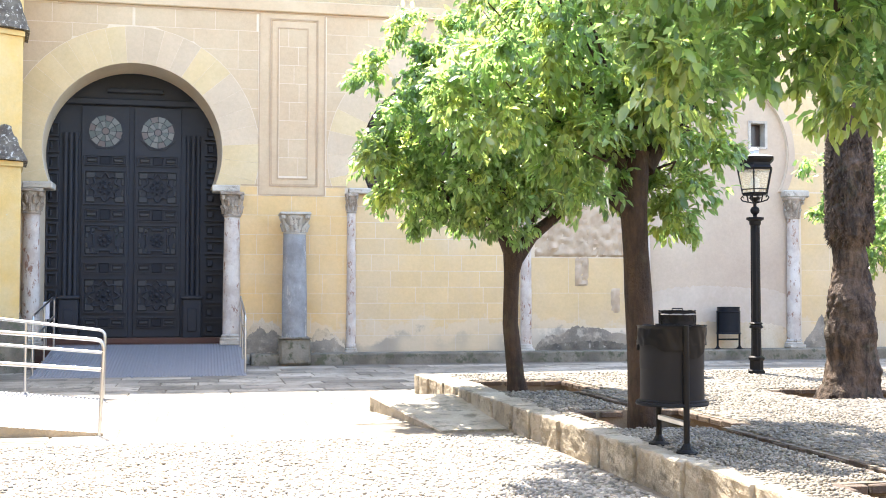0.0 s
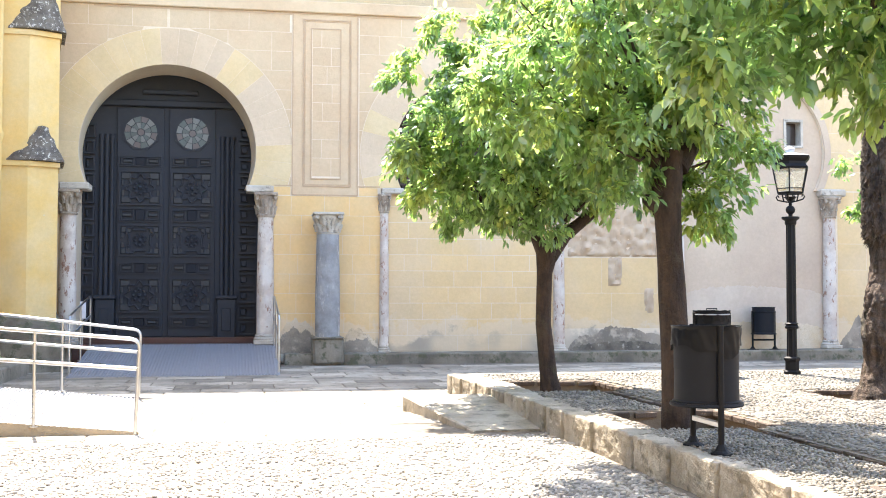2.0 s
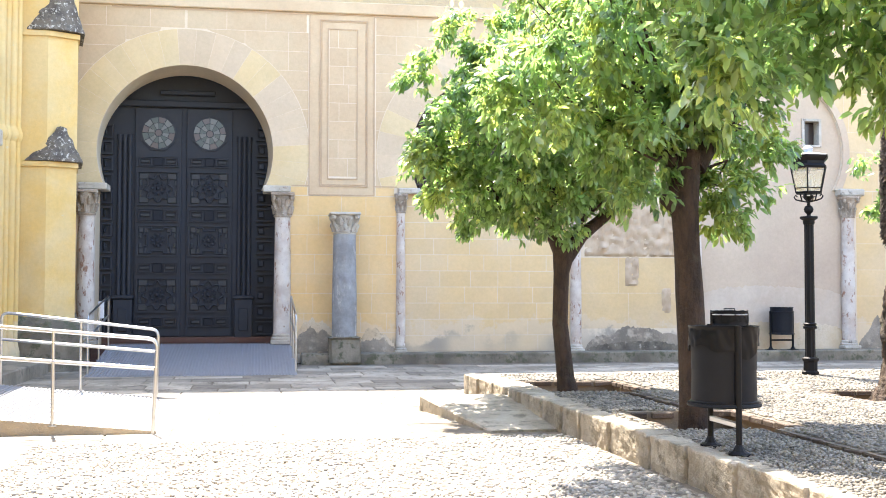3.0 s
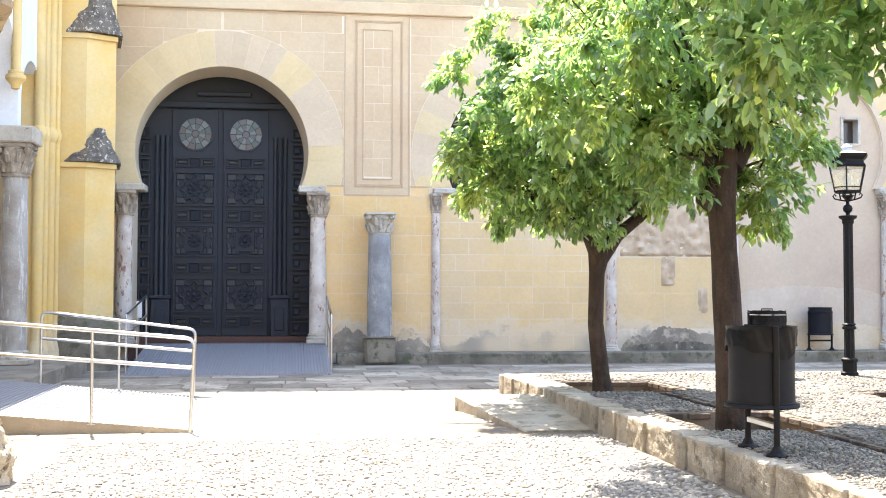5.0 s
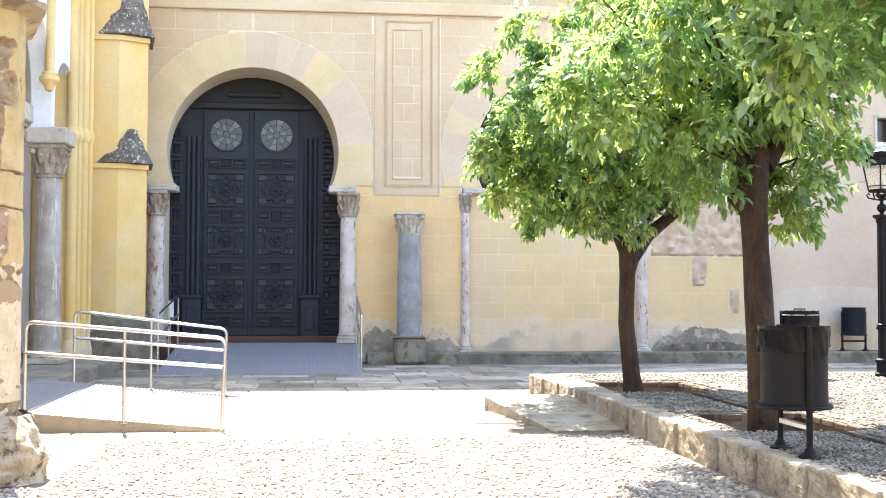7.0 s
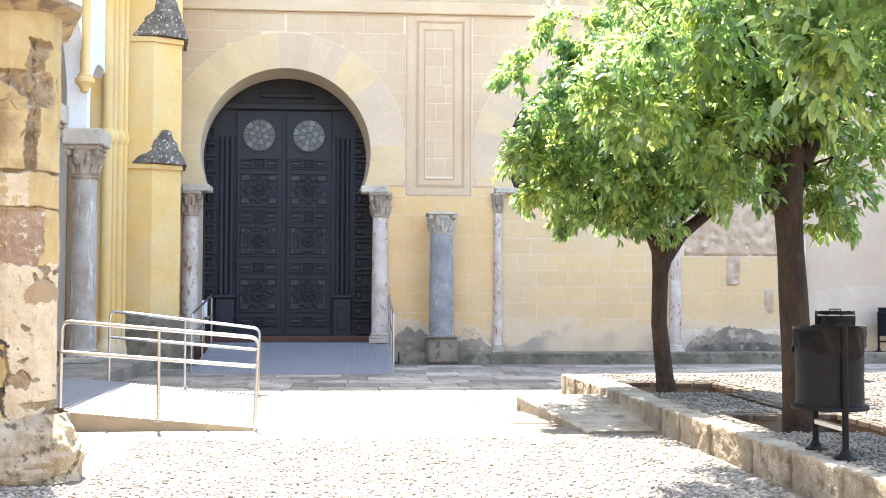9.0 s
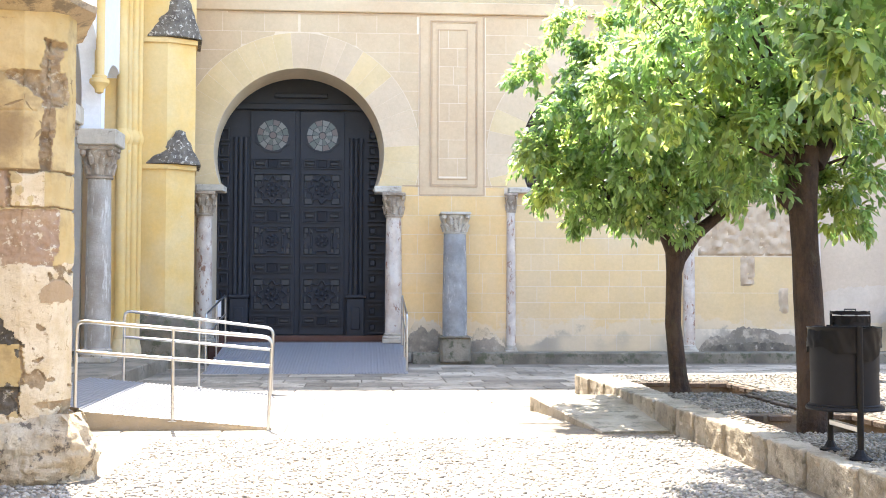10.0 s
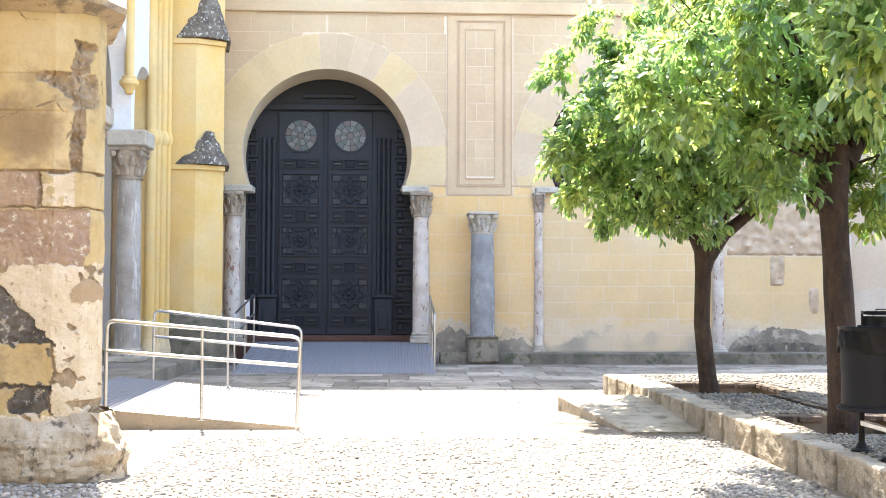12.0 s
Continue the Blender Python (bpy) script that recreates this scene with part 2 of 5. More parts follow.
# ---- mesh helpers ----
class Mesh:
    def __init__(self):
        self.v, self.f = [], []

    def add(self, verts, faces):
        k = len(self.v)
        self.v += [tuple(p) for p in verts]
        self.f += [tuple(i + k for i in q) for q in faces]
        return self

    def box(self, x0, x1, y0, y1, z0, z1, bev=0.0):
        if bev <= 0:
            v = [(x, y, z) for z in (z0, z1) for y in (y0, y1) for x in (x0, x1)]
            return self.add(v, [(0, 2, 3, 1), (4, 5, 7, 6), (0, 1, 5, 4), (2, 6, 7, 3), (0, 4, 6, 2), (1, 3, 7, 5)])
        b = min(bev, (x1 - x0) / 2.2, (y1 - y0) / 2.2, (z1 - z0) / 2.2)
        bm = bmesh.new()
        bmesh.ops.create_cube(bm, size=1, matrix=Matrix.Translation(((x0 + x1) / 2, (y0 + y1) / 2, (z0 + z1) / 2)) @ Matrix.Diagonal((x1 - x0, y1 - y0, z1 - z0, 1)))
        bmesh.ops.bevel(bm, geom=bm.edges[:], offset=b, segments=1, affect="EDGES")
        bm.verts.ensure_lookup_table()
        bm.verts.index_update()
        self.add([p.co[:] for p in bm.verts], [[p.index for p in q.verts] for q in bm.faces])
        bm.free()
        return self

    def lathe(self, cx, cy, prof, seg=20, squash=1.0):
        """Turned form: prof is a list of (radius, z)."""
        v = [(cx + r * math.cos(2 * math.pi * i / seg), cy + squash * r * math.sin(2 * math.pi * i / seg), z) for r, z in prof for i in range(seg)]
        f = [(j * seg + i, j * seg + (i + 1) % seg, (j + 1) * seg + (i + 1) % seg, (j + 1) * seg + i) for j in range(len(prof) - 1) for i in range(seg)]
        f += [tuple(range(seg))[::-1], tuple((len(prof) - 1) * seg + i for i in range(seg))]
        return self.add(v, f)

    def tube(self, pts, radii, seg=10, wob=0.0, freq=3.0):
        """A tube along points, with radii and an optional uneven skin."""
        pts = [Vector(p) for p in pts]
        if not isinstance(radii, (list, tuple)):
            radii = [radii] * len(pts)
        v, side = [], None
        for k, p in enumerate(pts):
            d = (pts[min(k + 1, len(pts) - 1)] - pts[max(k - 1, 0)]).normalized()
            ref = Vector((1, 0, 0)) if abs(d.x) < 0.8 else Vector((0, 1, 0))
            side = (ref - d * ref.dot(d)).normalized() if side is None else (side - d * side.dot(d)).normalized()
            up = d.cross(side)
            for i in range(seg):
                a = 2 * math.pi * i / seg
                o = side * math.cos(a) + up * math.sin(a)
                r = radii[k]
                if wob:
                    r *= 1 + wob * noise.noise((p + o * radii[k]) * freq) + 0.5 * wob * noise.noise((p + o * radii[k]) * freq * 3.1)
                v.append(p + o * r)
        n = len(pts)
        f = [(j * seg + i, j * seg + (i + 1) % seg, (j + 1) * seg + (i + 1) % seg, (j + 1) * seg + i) for j in range(n - 1) for i in range(seg)]
        f += [tuple(range(seg))[::-1], tuple((n - 1) * seg + i for i in range(seg))]
        return self.add(v, f)

    def prism(self, poly, z0, z1, poly_top=None):
        """A plan polygon raised from z0 to z1, with an optional other polygon on top."""
        n = len(poly)
        top = poly_top or poly
        v = [(x, y, z0) for x, y in poly] + [(x, y, z1) for x, y in top]
        return self.add(v, [(i, (i + 1) % n, n + (i + 1) % n, n + i) for i in range(n)] + [tuple(range(n))[::-1], tuple(range(n, 2 * n))])

    def plate(self, poly, y0, y1):
        """An upright polygon of (x, z) between two depths."""
        n = len(poly)
        v = [(x, y0, z) for x, z in poly] + [(x, y1, z) for x, z in poly]
        return self.add(v, [(i, n + i, n + (i + 1) % n, (i + 1) % n) for i in range(n)] + [tuple(range(n)), tuple(range(n, 2 * n))[::-1]])

    def data(self, name, material, smooth=False):
        me = bpy.data.meshes.new(name)
        me.from_pydata(self.v, [], self.f)
        bm = bmesh.new()
        bm.from_mesh(me)
        bmesh.ops.recalc_face_normals(bm, faces=bm.faces)
        bm.to_mesh(me)
        bm.free()
        me.materials.append(material)
        if smooth:
            me.polygons.foreach_set("use_smooth", [True] * len(me.polygons))
            me.set_sharp_from_angle(angle=radians(42))
        return me


def part(name, mesh, material, parent=None, label="", smooth=False, at=None):
    ob = new(name, mesh.data(name, material, smooth))
    ob.parent = parent
    if at:
        ob.location = at
    if label:
        ob["label"] = label
    return ob


def thing(name, at, label, category, group=""):
    ob = new(name)
    ob.location = at
    return tagged(ob, label, category, group)


def structure(name, mesh, material, label, smooth=False):
    return tagged(part(name, mesh, material, None, label, smooth), kind="structure", category=name.split("_")[0])


def roughen(mesh, amount, freq):
    out = []
    for p in mesh.v:
        q = Vector(p)
        out.append(tuple(q + noise.noise_vector(q * freq) * amount + noise.noise_vector(q * freq * 3.3) * amount * 0.4))
    mesh.v = out
    return mesh


# ---- ground ----
WALL_Y = 24.1
structure("ground", Mesh().box(-400, 400, -400, 400, -0.4, -0.012), M_EARTH, "sandy earth bedding of a stone courtyard")
pavement = structure("pavement", Mesh().box(-4.6, 24, 11.55, 23.7, -0.3, -0.006), M_EARTH, "grey stone slab paving along the facade")
cobbles = structure("road", Mesh().box(-8, 3.3, 4, 11.55, -0.3, -0.004), M_BED, "pale river pebble paving set in earth")

# ---- terrace with tree pits ----
PITS = [(3.5, 4.95, 13.5, 15.2), (3.72, 4.95, 9.62, 11.2), (6.9, 8.5, 11.75, 13.15), (3.95, 5.0, 5.2, 6.62)]
GUTTER = [(4.45, 4.60, 11.2, 13.5), (4.52, 4.66, 6.62, 9.62)]
HOLES = PITS + GUTTER


def in_hole(x, y, grow=0.0):
    return any(a - grow < x < b + grow and c - grow < y < d + grow for a, b, c, d in HOLES)


TX0, TX1, TY0, TY1, TZ = 3.5, 24.0, 1.0, 16.45, 0.28
xs = sorted({TX0, TX1, *[v for h in HOLES for v in h[:2]]})
ys = sorted({TY0, TY1, *[v for h in HOLES for v in h[2:]]})
body = Mesh()
for x0, x1 in zip(xs, xs[1:]):
    for y0, y1 in zip(ys, ys[1:]):
        hole = in_hole((x0 + x1) / 2, (y0 + y1) / 2)
        body.box(x0, x1, y0, y1, -0.3, 0.06 if hole else TZ - 0.012)
terrace = structure("terrace", body, M_EARTH, "raised terrace paved with river pebbles")
for (x0, x1, y0, y1) in PITS:
    soil = Mesh()
    nx = 14
    v = [(x0 + (x1 - x0) * i / nx, y0 + (y1 - y0) * j / nx, 0.075 + 0.05 * noise.noise((x0 + i * 0.35, j * 0.35, 1))) for j in range(nx + 1) for i in range(nx + 1)]
    soil.add(v, [(j * (nx + 1) + i, j * (nx + 1) + i + 1, (j + 1) * (nx + 1) + i + 1, (j + 1) * (nx + 1) + i) for j in range(nx) for i in range(nx)])
    tagged(part("soil", soil, M_SOIL, None, "bare dark soil in a tree pit", True), kind="stuff", category="soil")

# ---- facade ----
DC = (-1.46, 4.47)          # centre of the door's horseshoe arch
SPRING = 3.75


def horseshoe(cx, cz, r, spring, n=48):
    """Arch outline from the left springing over the top to the right one."""
    a0 = math.asin((cz - spring) / r)
    return [(cx + r * math.cos(t), cz + r * math.sin(t)) for t in [math.pi + a0 - (math.pi + 2 * a0) * i / n for i in range(n + 1)]]


def arched_wall(m, x0, x1, z0, z1, y0, y1, cx, cz, r, r_back=None, n=48, shift=0.0):
    """A wall bay between x0 and x1 from the springing z0 up, with a horseshoe opening through it."""
    inner = horseshoe(cx, cz, r, z0, n)
    back = horseshoe(cx + shift, cz, r_back or r, z0, n)
    outer = []
    for x, z in inner:
        dx, dz = x - cx, z - cz
        k = min(((x1 - cx) if dx > 0 else (x0 - cx)) / dx if abs(dx) > 1e-6 else 1e9, ((z1 - cz) if dz > 0 else (z0 - cz)) / dz if abs(dz) > 1e-6 else 1e9)
        outer.append([cx + dx * k, cz + dz * k])
    for corner in ((x0, z1), (x1, z1), (x0, z0), (x1, z0)):
        i = min(range(1, n), key=lambda k: (outer[k][0] - corner[0]) ** 2 + (outer[k][1] - corner[1]) ** 2)
        outer[i] = list(corner)
    k = n + 1
    v = [(x, y0, z) for x, z in inner] + [(x, y0, z) for x, z in outer] + [(x, y1, z) for x, z in back] + [(x, y1, z) for x, z in outer]
    f = []
    for i in range(n):
        f += [(i, i + 1, k + i + 1, k + i), (2 * k + i, 3 * k + i, 3 * k + i + 1, 2 * k + i + 1), (i, 2 * k + i, 2 * k + i + 1, i + 1), (k + i, k + i + 1, 3 * k + i + 1, 3 * k + i)]
    f += [(0, k, 3 * k, 2 * k), (k - 1, 3 * k - 1, 4 * k - 1, 2 * k - 1)]
    m.add(v, f)


TOP = 7.50
WY1 = WALL_Y + 1.15
m = Mesh()
arched_wall(m, -6.0, 1.1, SPRING, TOP, WALL_Y, WY1, DC[0], DC[1], 1.81, 1.80, shift=-0.08)
m.box(1.1, 2.52, WALL_Y, WY1, SPRING, TOP)
arched_wall(m, 2.52, 7.4, SPRING, TOP, WALL_Y, WY1, 5.02, 4.47, 1.72)
m.box(7.4, 9.5, WALL_Y, WY1, SPRING, TOP)
arched_wall(m, 9.5, 16.0, SPRING + 0.12, TOP, WALL_Y, WALL_Y + 0.2, 11.62, 4.75, 1.78)
m.box(16.0, 26.0, WALL_Y, WY1, 0, TOP)
m.box(-6.0, -3.34, WALL_Y, WY1, 0, SPRING)
m.box(0.42, 3.02, WALL_Y, WY1, 0, SPRING)
m.box(7.0, 9.82, WALL_Y, WY1, 0, SPRING)
m.box(9.5, 9.82, WALL_Y, WY1, SPRING, SPRING + 0.12)
m.box(13.42, 16.0, WALL_Y, WY1, 0, SPRING + 0.12)
m.box(3.02, 7.0, WALL_Y + 0.06, WY1, 0, SPRING)
wall = structure("wall_north", m, M_JOINT, "tall beige plastered facade with scored ashlar joints and horseshoe arches")
part("infill", Mesh().box(9.82, 12.43, WALL_Y + 0.07, WY1, 0, 7.4).box(12.91, 13.42, WALL_Y + 0.07, WY1, 0, 7.4)
     .box(12.43, 12.91, WALL_Y + 0.07, WY1, 0, 4.87).box(12.43, 12.91, WALL_Y + 0.07, WY1, 5.53, 7.4), M_PINK, wall, "smooth pinkish plaster infill of a blind arch")
window = tagged(new("window_1"), "small dark window in a pale frame", "window", kind="structure")
part("pane", Mesh().box(12.47, 12.87, WALL_Y + 0.3, WALL_Y + 0.32, 4.91, 5.49), M_WINDOW, window)
part("window_frame", Mesh().box(12.43, 12.49, WALL_Y + 0.04, WALL_Y + 0.36, 4.87, 5.53).box(12.85, 12.91, WALL_Y + 0.04, WALL_Y + 0.36, 4.87, 5.53)
     .box(12.49, 12.85, WALL_Y + 0.04, WALL_Y + 0.36, 5.47, 5.53).box(12.49, 12.85, WALL_Y + 0.04, WALL_Y + 0.36, 4.87, 4.92), M_PALE, window)
lattice = Mesh()
for i in range(12):
    lattice.box(3.2 + i * 0.32, 3.23 + i * 0.32, WALL_Y + 0.22, WALL_Y + 0.30, SPRING, 6.3)
    lattice.box(3.2, 6.9, WALL_Y + 0.21, WALL_Y + 0.31, SPRING + 0.1 + i * 0.22, SPRING + 0.13 + i * 0.22)
part("screen", lattice, M_SCREEN, wall, "dark maroon wooden lattice filling an arch")
part("screen_board", Mesh().box(3.1, 6.95, WALL_Y + 0.32, WALL_Y + 0.36, SPRING, 6.4), M_SCREEN, wall)
# cornice, rubble band and hidden top of the wall, raised for its shadow
part("cornice", Mesh().box(-6, 26, WALL_Y - 0.07, WY1, TOP, TOP + 0.26, 0.02), M_UPPER, wall)
part("rubble_and_shadow_top", roughen(Mesh().box(-6, 26, WALL_Y - 0.03, WY1, TOP + 0.26, 15.3), 0.02, 2.0), M_ROUGH, wall)
# Unseen mass added to keep sun out of the slit behind the wall.
part("sun_block", Mesh().box(-6, 26, WY1, WY1 + 1.3, 6.45, 14.0), M_ROUGH, wall)
# the strip above the panel, raised frames of the panel
fr = Mesh()


def frame_of(m, x0, x1, z0, z1, w, y0, y1):
    m.box(x0, x1, y0, y1, z1 - w, z1).box(x0, x1, y0, y1, z0, z0 + w).box(x0, x0 + w, y0, y1, z0 + w, z1 - w).box(x1 - w, x1, y0, y1, z0 + w, z1 - w)


frame_of(fr, 1.10, 2.52, 3.57, 7.5, 0.028, WALL_Y - 0.014, WALL_Y)
frame_of(fr, 1.33, 2.37, 3.76, 7.37, 0.024, WALL_Y - 0.018, WALL_Y)
frame_of(fr, 1.37, 2.33, 3.80, 7.33, 0.012, WALL_Y - 0.012, WALL_Y)
frame_of(fr, 1.50, 2.15, 3.92, 7.18, 0.020, WALL_Y - 0.016, WALL_Y)
fr.box(0.74, 1.098, WALL_Y - 0.012, WALL_Y, 3.765, 3.79).box(2.522, 3.0, WALL_Y - 0.012, WALL_Y, 3.765, 3.79)
fr.box(-3.0, 1.098, WALL_Y - 0.012, WALL_Y, 7.45, 7.49).box(2.522, 9.4, WALL_Y - 0.012, WALL_Y, 7.45, 7.49)
part("panel_moulding", fr, M_LINE, wall, "thin rose-brown plaster mouldings round a tall panel")
# carved fragments of the third bay
rag = Mesh()
for (x0, x1, z0, z1) in ((7.2, 9.6, 2.3, 3.5), (8.13, 8.47, 1.64, 2.3), (8.98, 9.22, 1.03, 1.61)):
    nx, nz = max(4, int((x1 - x0) / 0.05)), max(4, int((z1 - z0) / 0.05))
    v = []
    for j in range(nz + 1):
        for i in range(nx + 1):
            x, z = x0 + (x1 - x0) * i / nx, z0 + (z1 - z0) * j / nz
            edge = i in (0, nx) or j in (0, nz)
            d = 0.0 if edge else 0.02 + 0.10 * abs(noise.noise((x * 4, z * 4, 3))) + 0.05 * noise.noise((x * 11, z * 11, 5))
            v.append((x, WALL_Y + 0.004 - d, z))
    rag.add(v, [(j * (nx + 1) + i, j * (nx + 1) + i + 1, (j + 1) * (nx + 1) + i + 1, (j + 1) * (nx + 1) + i) for j in range(nz) for i in range(nx)])
part("carved_relief", rag, M_RUIN, wall, "worn carved stucco relief", True)
band = Mesh()
hs, ho = horseshoe(11.62, 4.75, 1.79, SPRING + 0.12, 40), horseshoe(11.62, 4.75, 1.95, SPRING + 0.12, 40)
for i in range(40):
    band.plate([hs[i], hs[i + 1], ho[i + 1], ho[i]], WALL_Y - 0.03, WALL_Y + 0.01)
part("arch_moulding", band, M_PINK, wall)
step = structure("kerb", roughen(Mesh().box(0.95, 26, 23.5, WALL_Y - 0.004, -0.1, 0.22, 0.02), 0.012, 2.2), M_MOSS, "low mossy stone bench along the foot of the wall")
structure("wall_back", Mesh().box(-30, 30, -16.4, -16, 0, 9), M_CREAM, "plain courtyard wall behind")
structure("wall_east", Mesh().box(25.6, 26, -16, 25, 0, 7), M_CREAM, "plain courtyard wall at the side")

# ---- door ----
Y_D = WALL_Y + 1.2
structure("threshold", Mesh().box(-3.34, 0.42, WALL_Y - 0.1, Y_D + 0.6, 0, 0.41, 0.01).box(-3.34, 0.42, Y_D - 0.45, Y_D + 0.3, 0.41, 0.52, 0.01), M_FLOORRED, "reddish tiled threshold with a low sill")
door = tagged(new("door_1"), "huge dark carved wooden double door, closed, in a horseshoe arch", "door", kind="structure")
part("frame_board", Mesh().box(-3.6, 0.7, Y_D + 0.1, Y_D + 0.2, 0.41, 6.5), M_DOOR, door)
ROWS_Z = [(4.25, 4.48, "small"), (3.40, 4.16, "large"), (3.04, 3.33, "small"), (2.28, 2.98, "square"), (1.90, 2.16, "small"), (1.05, 1.82, "large"), (0.73, 0.96, "small")]
for cx in (-2.125, -1.02):
    leaf = part("door_leaf", Mesh().box(cx - 0.50, cx + 0.50, Y_D + 0.04, Y_D + 0.1, 0.53, 5.55, 0.01), M_DOOR, door)
    for z0, z1, kind in ROWS_Z:
        mm, field, dark = Mesh(), Mesh(), Mesh()
        cz, r = (z0 + z1) / 2, (z1 - z0) / 2 - 0.07
        if kind == "small":
            # two wide fields of double bars beside a dark sunk square
            frame_of(mm, cx - 0.45, cx + 0.45, z0, z1, 0.022, Y_D - 0.005, Y_D + 0.04)
            for a, b in ((-0.41, -0.14), (0.14, 0.41)):
                frame_of(mm, cx + a, cx + b, z0 + 0.035, z1 - 0.035, 0.022, Y_D - 0.02, Y_D + 0.04)
                field.box(cx + a + 0.04, cx + b - 0.04, Y_D - 0.01, Y_D + 0.04, cz - 0.03, cz + 0.03, 0.012)
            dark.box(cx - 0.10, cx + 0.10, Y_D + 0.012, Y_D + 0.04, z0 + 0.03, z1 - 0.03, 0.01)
        else:
            frame_of(mm, cx - 0.45, cx + 0.45, z0, z1, 0.035, Y_D - 0.02, Y_D + 0.04)
            k = 24
            if kind == "square":
                ring = [(cx + a * r, cz + b * r) for a, b in ((-1, -1), (-0.45, -1), (-0.45, -0.8), (0.45, -0.8), (0.45, -1), (1, -1), (1, -0.45), (0.8, -0.45), (0.8, 0.45), (1, 0.45), (1, 1), (0.45, 1), (0.45, 0.8), (-0.45, 0.8), (-0.45, 1), (-1, 1), (-1, 0.45), (-0.8, 0.45), (-0.8, -0.45), (-1, -0.45))]
            else:
                # eight-lobed outline: pointed arms with rounded shoulders between them
                ring = [(cx + r * (0.86 + 0.14 * math.cos(8 * a)) * math.cos(a), cz + r * (0.86 + 0.14 * math.cos(8 * a)) * math.sin(a)) for a in [2 * math.pi * i / 48 for i in range(48)]]
            for a, b in zip(ring, ring[1:] + ring[:1]):
                mm.tube([(a[0], Y_D + 0.0, a[1]), (b[0], Y_D + 0.0, b[1])], 0.022, 6)
            for sx in (-1, 1):
                for sz in (-1, 1):
                    xa, xb = sorted((cx + sx * 0.40, cx + sx * 0.20))
                    za, zb = sorted((cz + sz * (r + 0.02), cz + sz * r * 0.62))
                    field.box(xa, xb, Y_D + 0.0, Y_D + 0.04, za, zb, 0.015)
                    za, zb = sorted((cz + sz * r * 0.58, cz + sz * 0.05))
                    xa, xb = sorted((cx + sx * 0.40, cx + sx * 0.345))
                    field.box(xa, xb, Y_D + 0.0, Y_D + 0.04, za, zb, 0.012)
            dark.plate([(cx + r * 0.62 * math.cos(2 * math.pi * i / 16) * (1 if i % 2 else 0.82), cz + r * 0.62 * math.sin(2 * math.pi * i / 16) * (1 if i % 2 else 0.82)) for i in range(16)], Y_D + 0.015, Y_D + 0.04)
            for i in range(8):
                a = 2 * math.pi * i / 8
                mm.box(cx + 0.4 * r * math.cos(a) - 0.03, cx + 0.4 * r * math.cos(a) + 0.03, Y_D - 0.01, Y_D + 0.03, cz + 0.4 * r * math.sin(a) - 0.03, cz + 0.4 * r * math.sin(a) + 0.03, 0.02)
            mm.box(cx - 0.045, cx + 0.045, Y_D - 0.03, Y_D + 0.03, cz - 0.045, cz + 0.045, 0.03)
        part("door_panel", mm, M_DOOR, leaf)
        part("panel_field", field, M_DOORFIELD, leaf)
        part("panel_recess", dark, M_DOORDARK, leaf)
    # octagonal leaded rosette
    rose = part("rosette", Mesh().plate([(cx + 0.41 * math.cos(math.pi * (i + 0.5) / 4), 5.0 + 0.41 * math.sin(math.pi * (i + 0.5) / 4)) for i in range(8)], Y_D + 0.01, Y_D + 0.05), M_DOOR, leaf, "octagonal leaded rosette window")
    for k in range(12):
        a0, a1 = 2 * math.pi * (k + 0.06) / 12, 2 * math.pi * (k + 0.94) / 12
        for r0, r1, mats in ((0.09, 0.22, (M_GLASS_PALE, M_GLASS_GREEN)), (0.235, 0.35, (M_GLASS_GREEN, M_GLASS_PALE, M_GLASS_ROSE))):
            part("pane", Mesh().plate([(cx + r0 * math.cos(a0), 5 + r0 * math.sin(a0)), (cx + r1 * math.cos(a0), 5 + r1 * math.sin(a0)), (cx + r1 * math.cos(a1), 5 + r1 * math.sin(a1)), (cx + r0 * math.cos(a1), 5 + r0 * math.sin(a1))], Y_D, Y_D + 0.012), mats[(k * 7 + int(cx * 10)) % len(mats)], rose)
    part("pane", Mesh().plate([(cx + 0.07 * math.cos(i), 5 + 0.07 * math.sin(i)) for i in [k * math.pi / 6 for k in range(12)]], Y_D, Y_D + 0.012), M_GLASS_ROSE, rose)
for x0, x1 in ((-3.02, -2.66), (-0.44, -0.08)):
    mm = Mesh()
    mm.box(x0 - 0.02, x1 + 0.02, Y_D - 0.1, Y_D + 0.1, 0.41, 1.35, 0.02).box(x0 - 0.05, x1 + 0.05, Y_D - 0.13, Y_D + 0.1, 1.35, 1.43, 0.02)
    for k in range(3):
        mm.lathe(x0 + 0.07 + k * 0.11, Y_D + 0.05, [(0.05, 1.43), (0.045, 4.8), (0.06, 4.85), (0.06, 4.95)], 10)
    mm.box(x0 + 0.08, x1 - 0.08, Y_D - 0.13, Y_D - 0.1, 0.65, 1.15, 0.02)
    part("pilaster", mm, M_DOOR, door, smooth=True)
for x0, x1 in ((-3.36, -3.06), (-0.04, 0.44)):
    mm = Mesh()
    z = 0.55
    while z < 5.0:
        frame_of(mm, x0 + 0.03, x1 - 0.03, z, z + 0.30, 0.035, Y_D + 0.0, Y_D + 0.1)
        mm.box(x0 + 0.09, (x0 + x1) / 2 - 0.02, Y_D + 0.02, Y_D + 0.1, z + 0.08, z + 0.22, 0.02)
        z += 0.36
    part("side_panel", mm, M_DOOR, door)
part("transom", Mesh().box(-3.3, 0.4, Y_D - 0.02, Y_D + 0.1, 5.58, 5.72, 0.02).box(-2.1, -0.9, Y_D - 0.02, Y_D + 0.1, 5.85, 5.95, 0.02), M_DOOR, door)


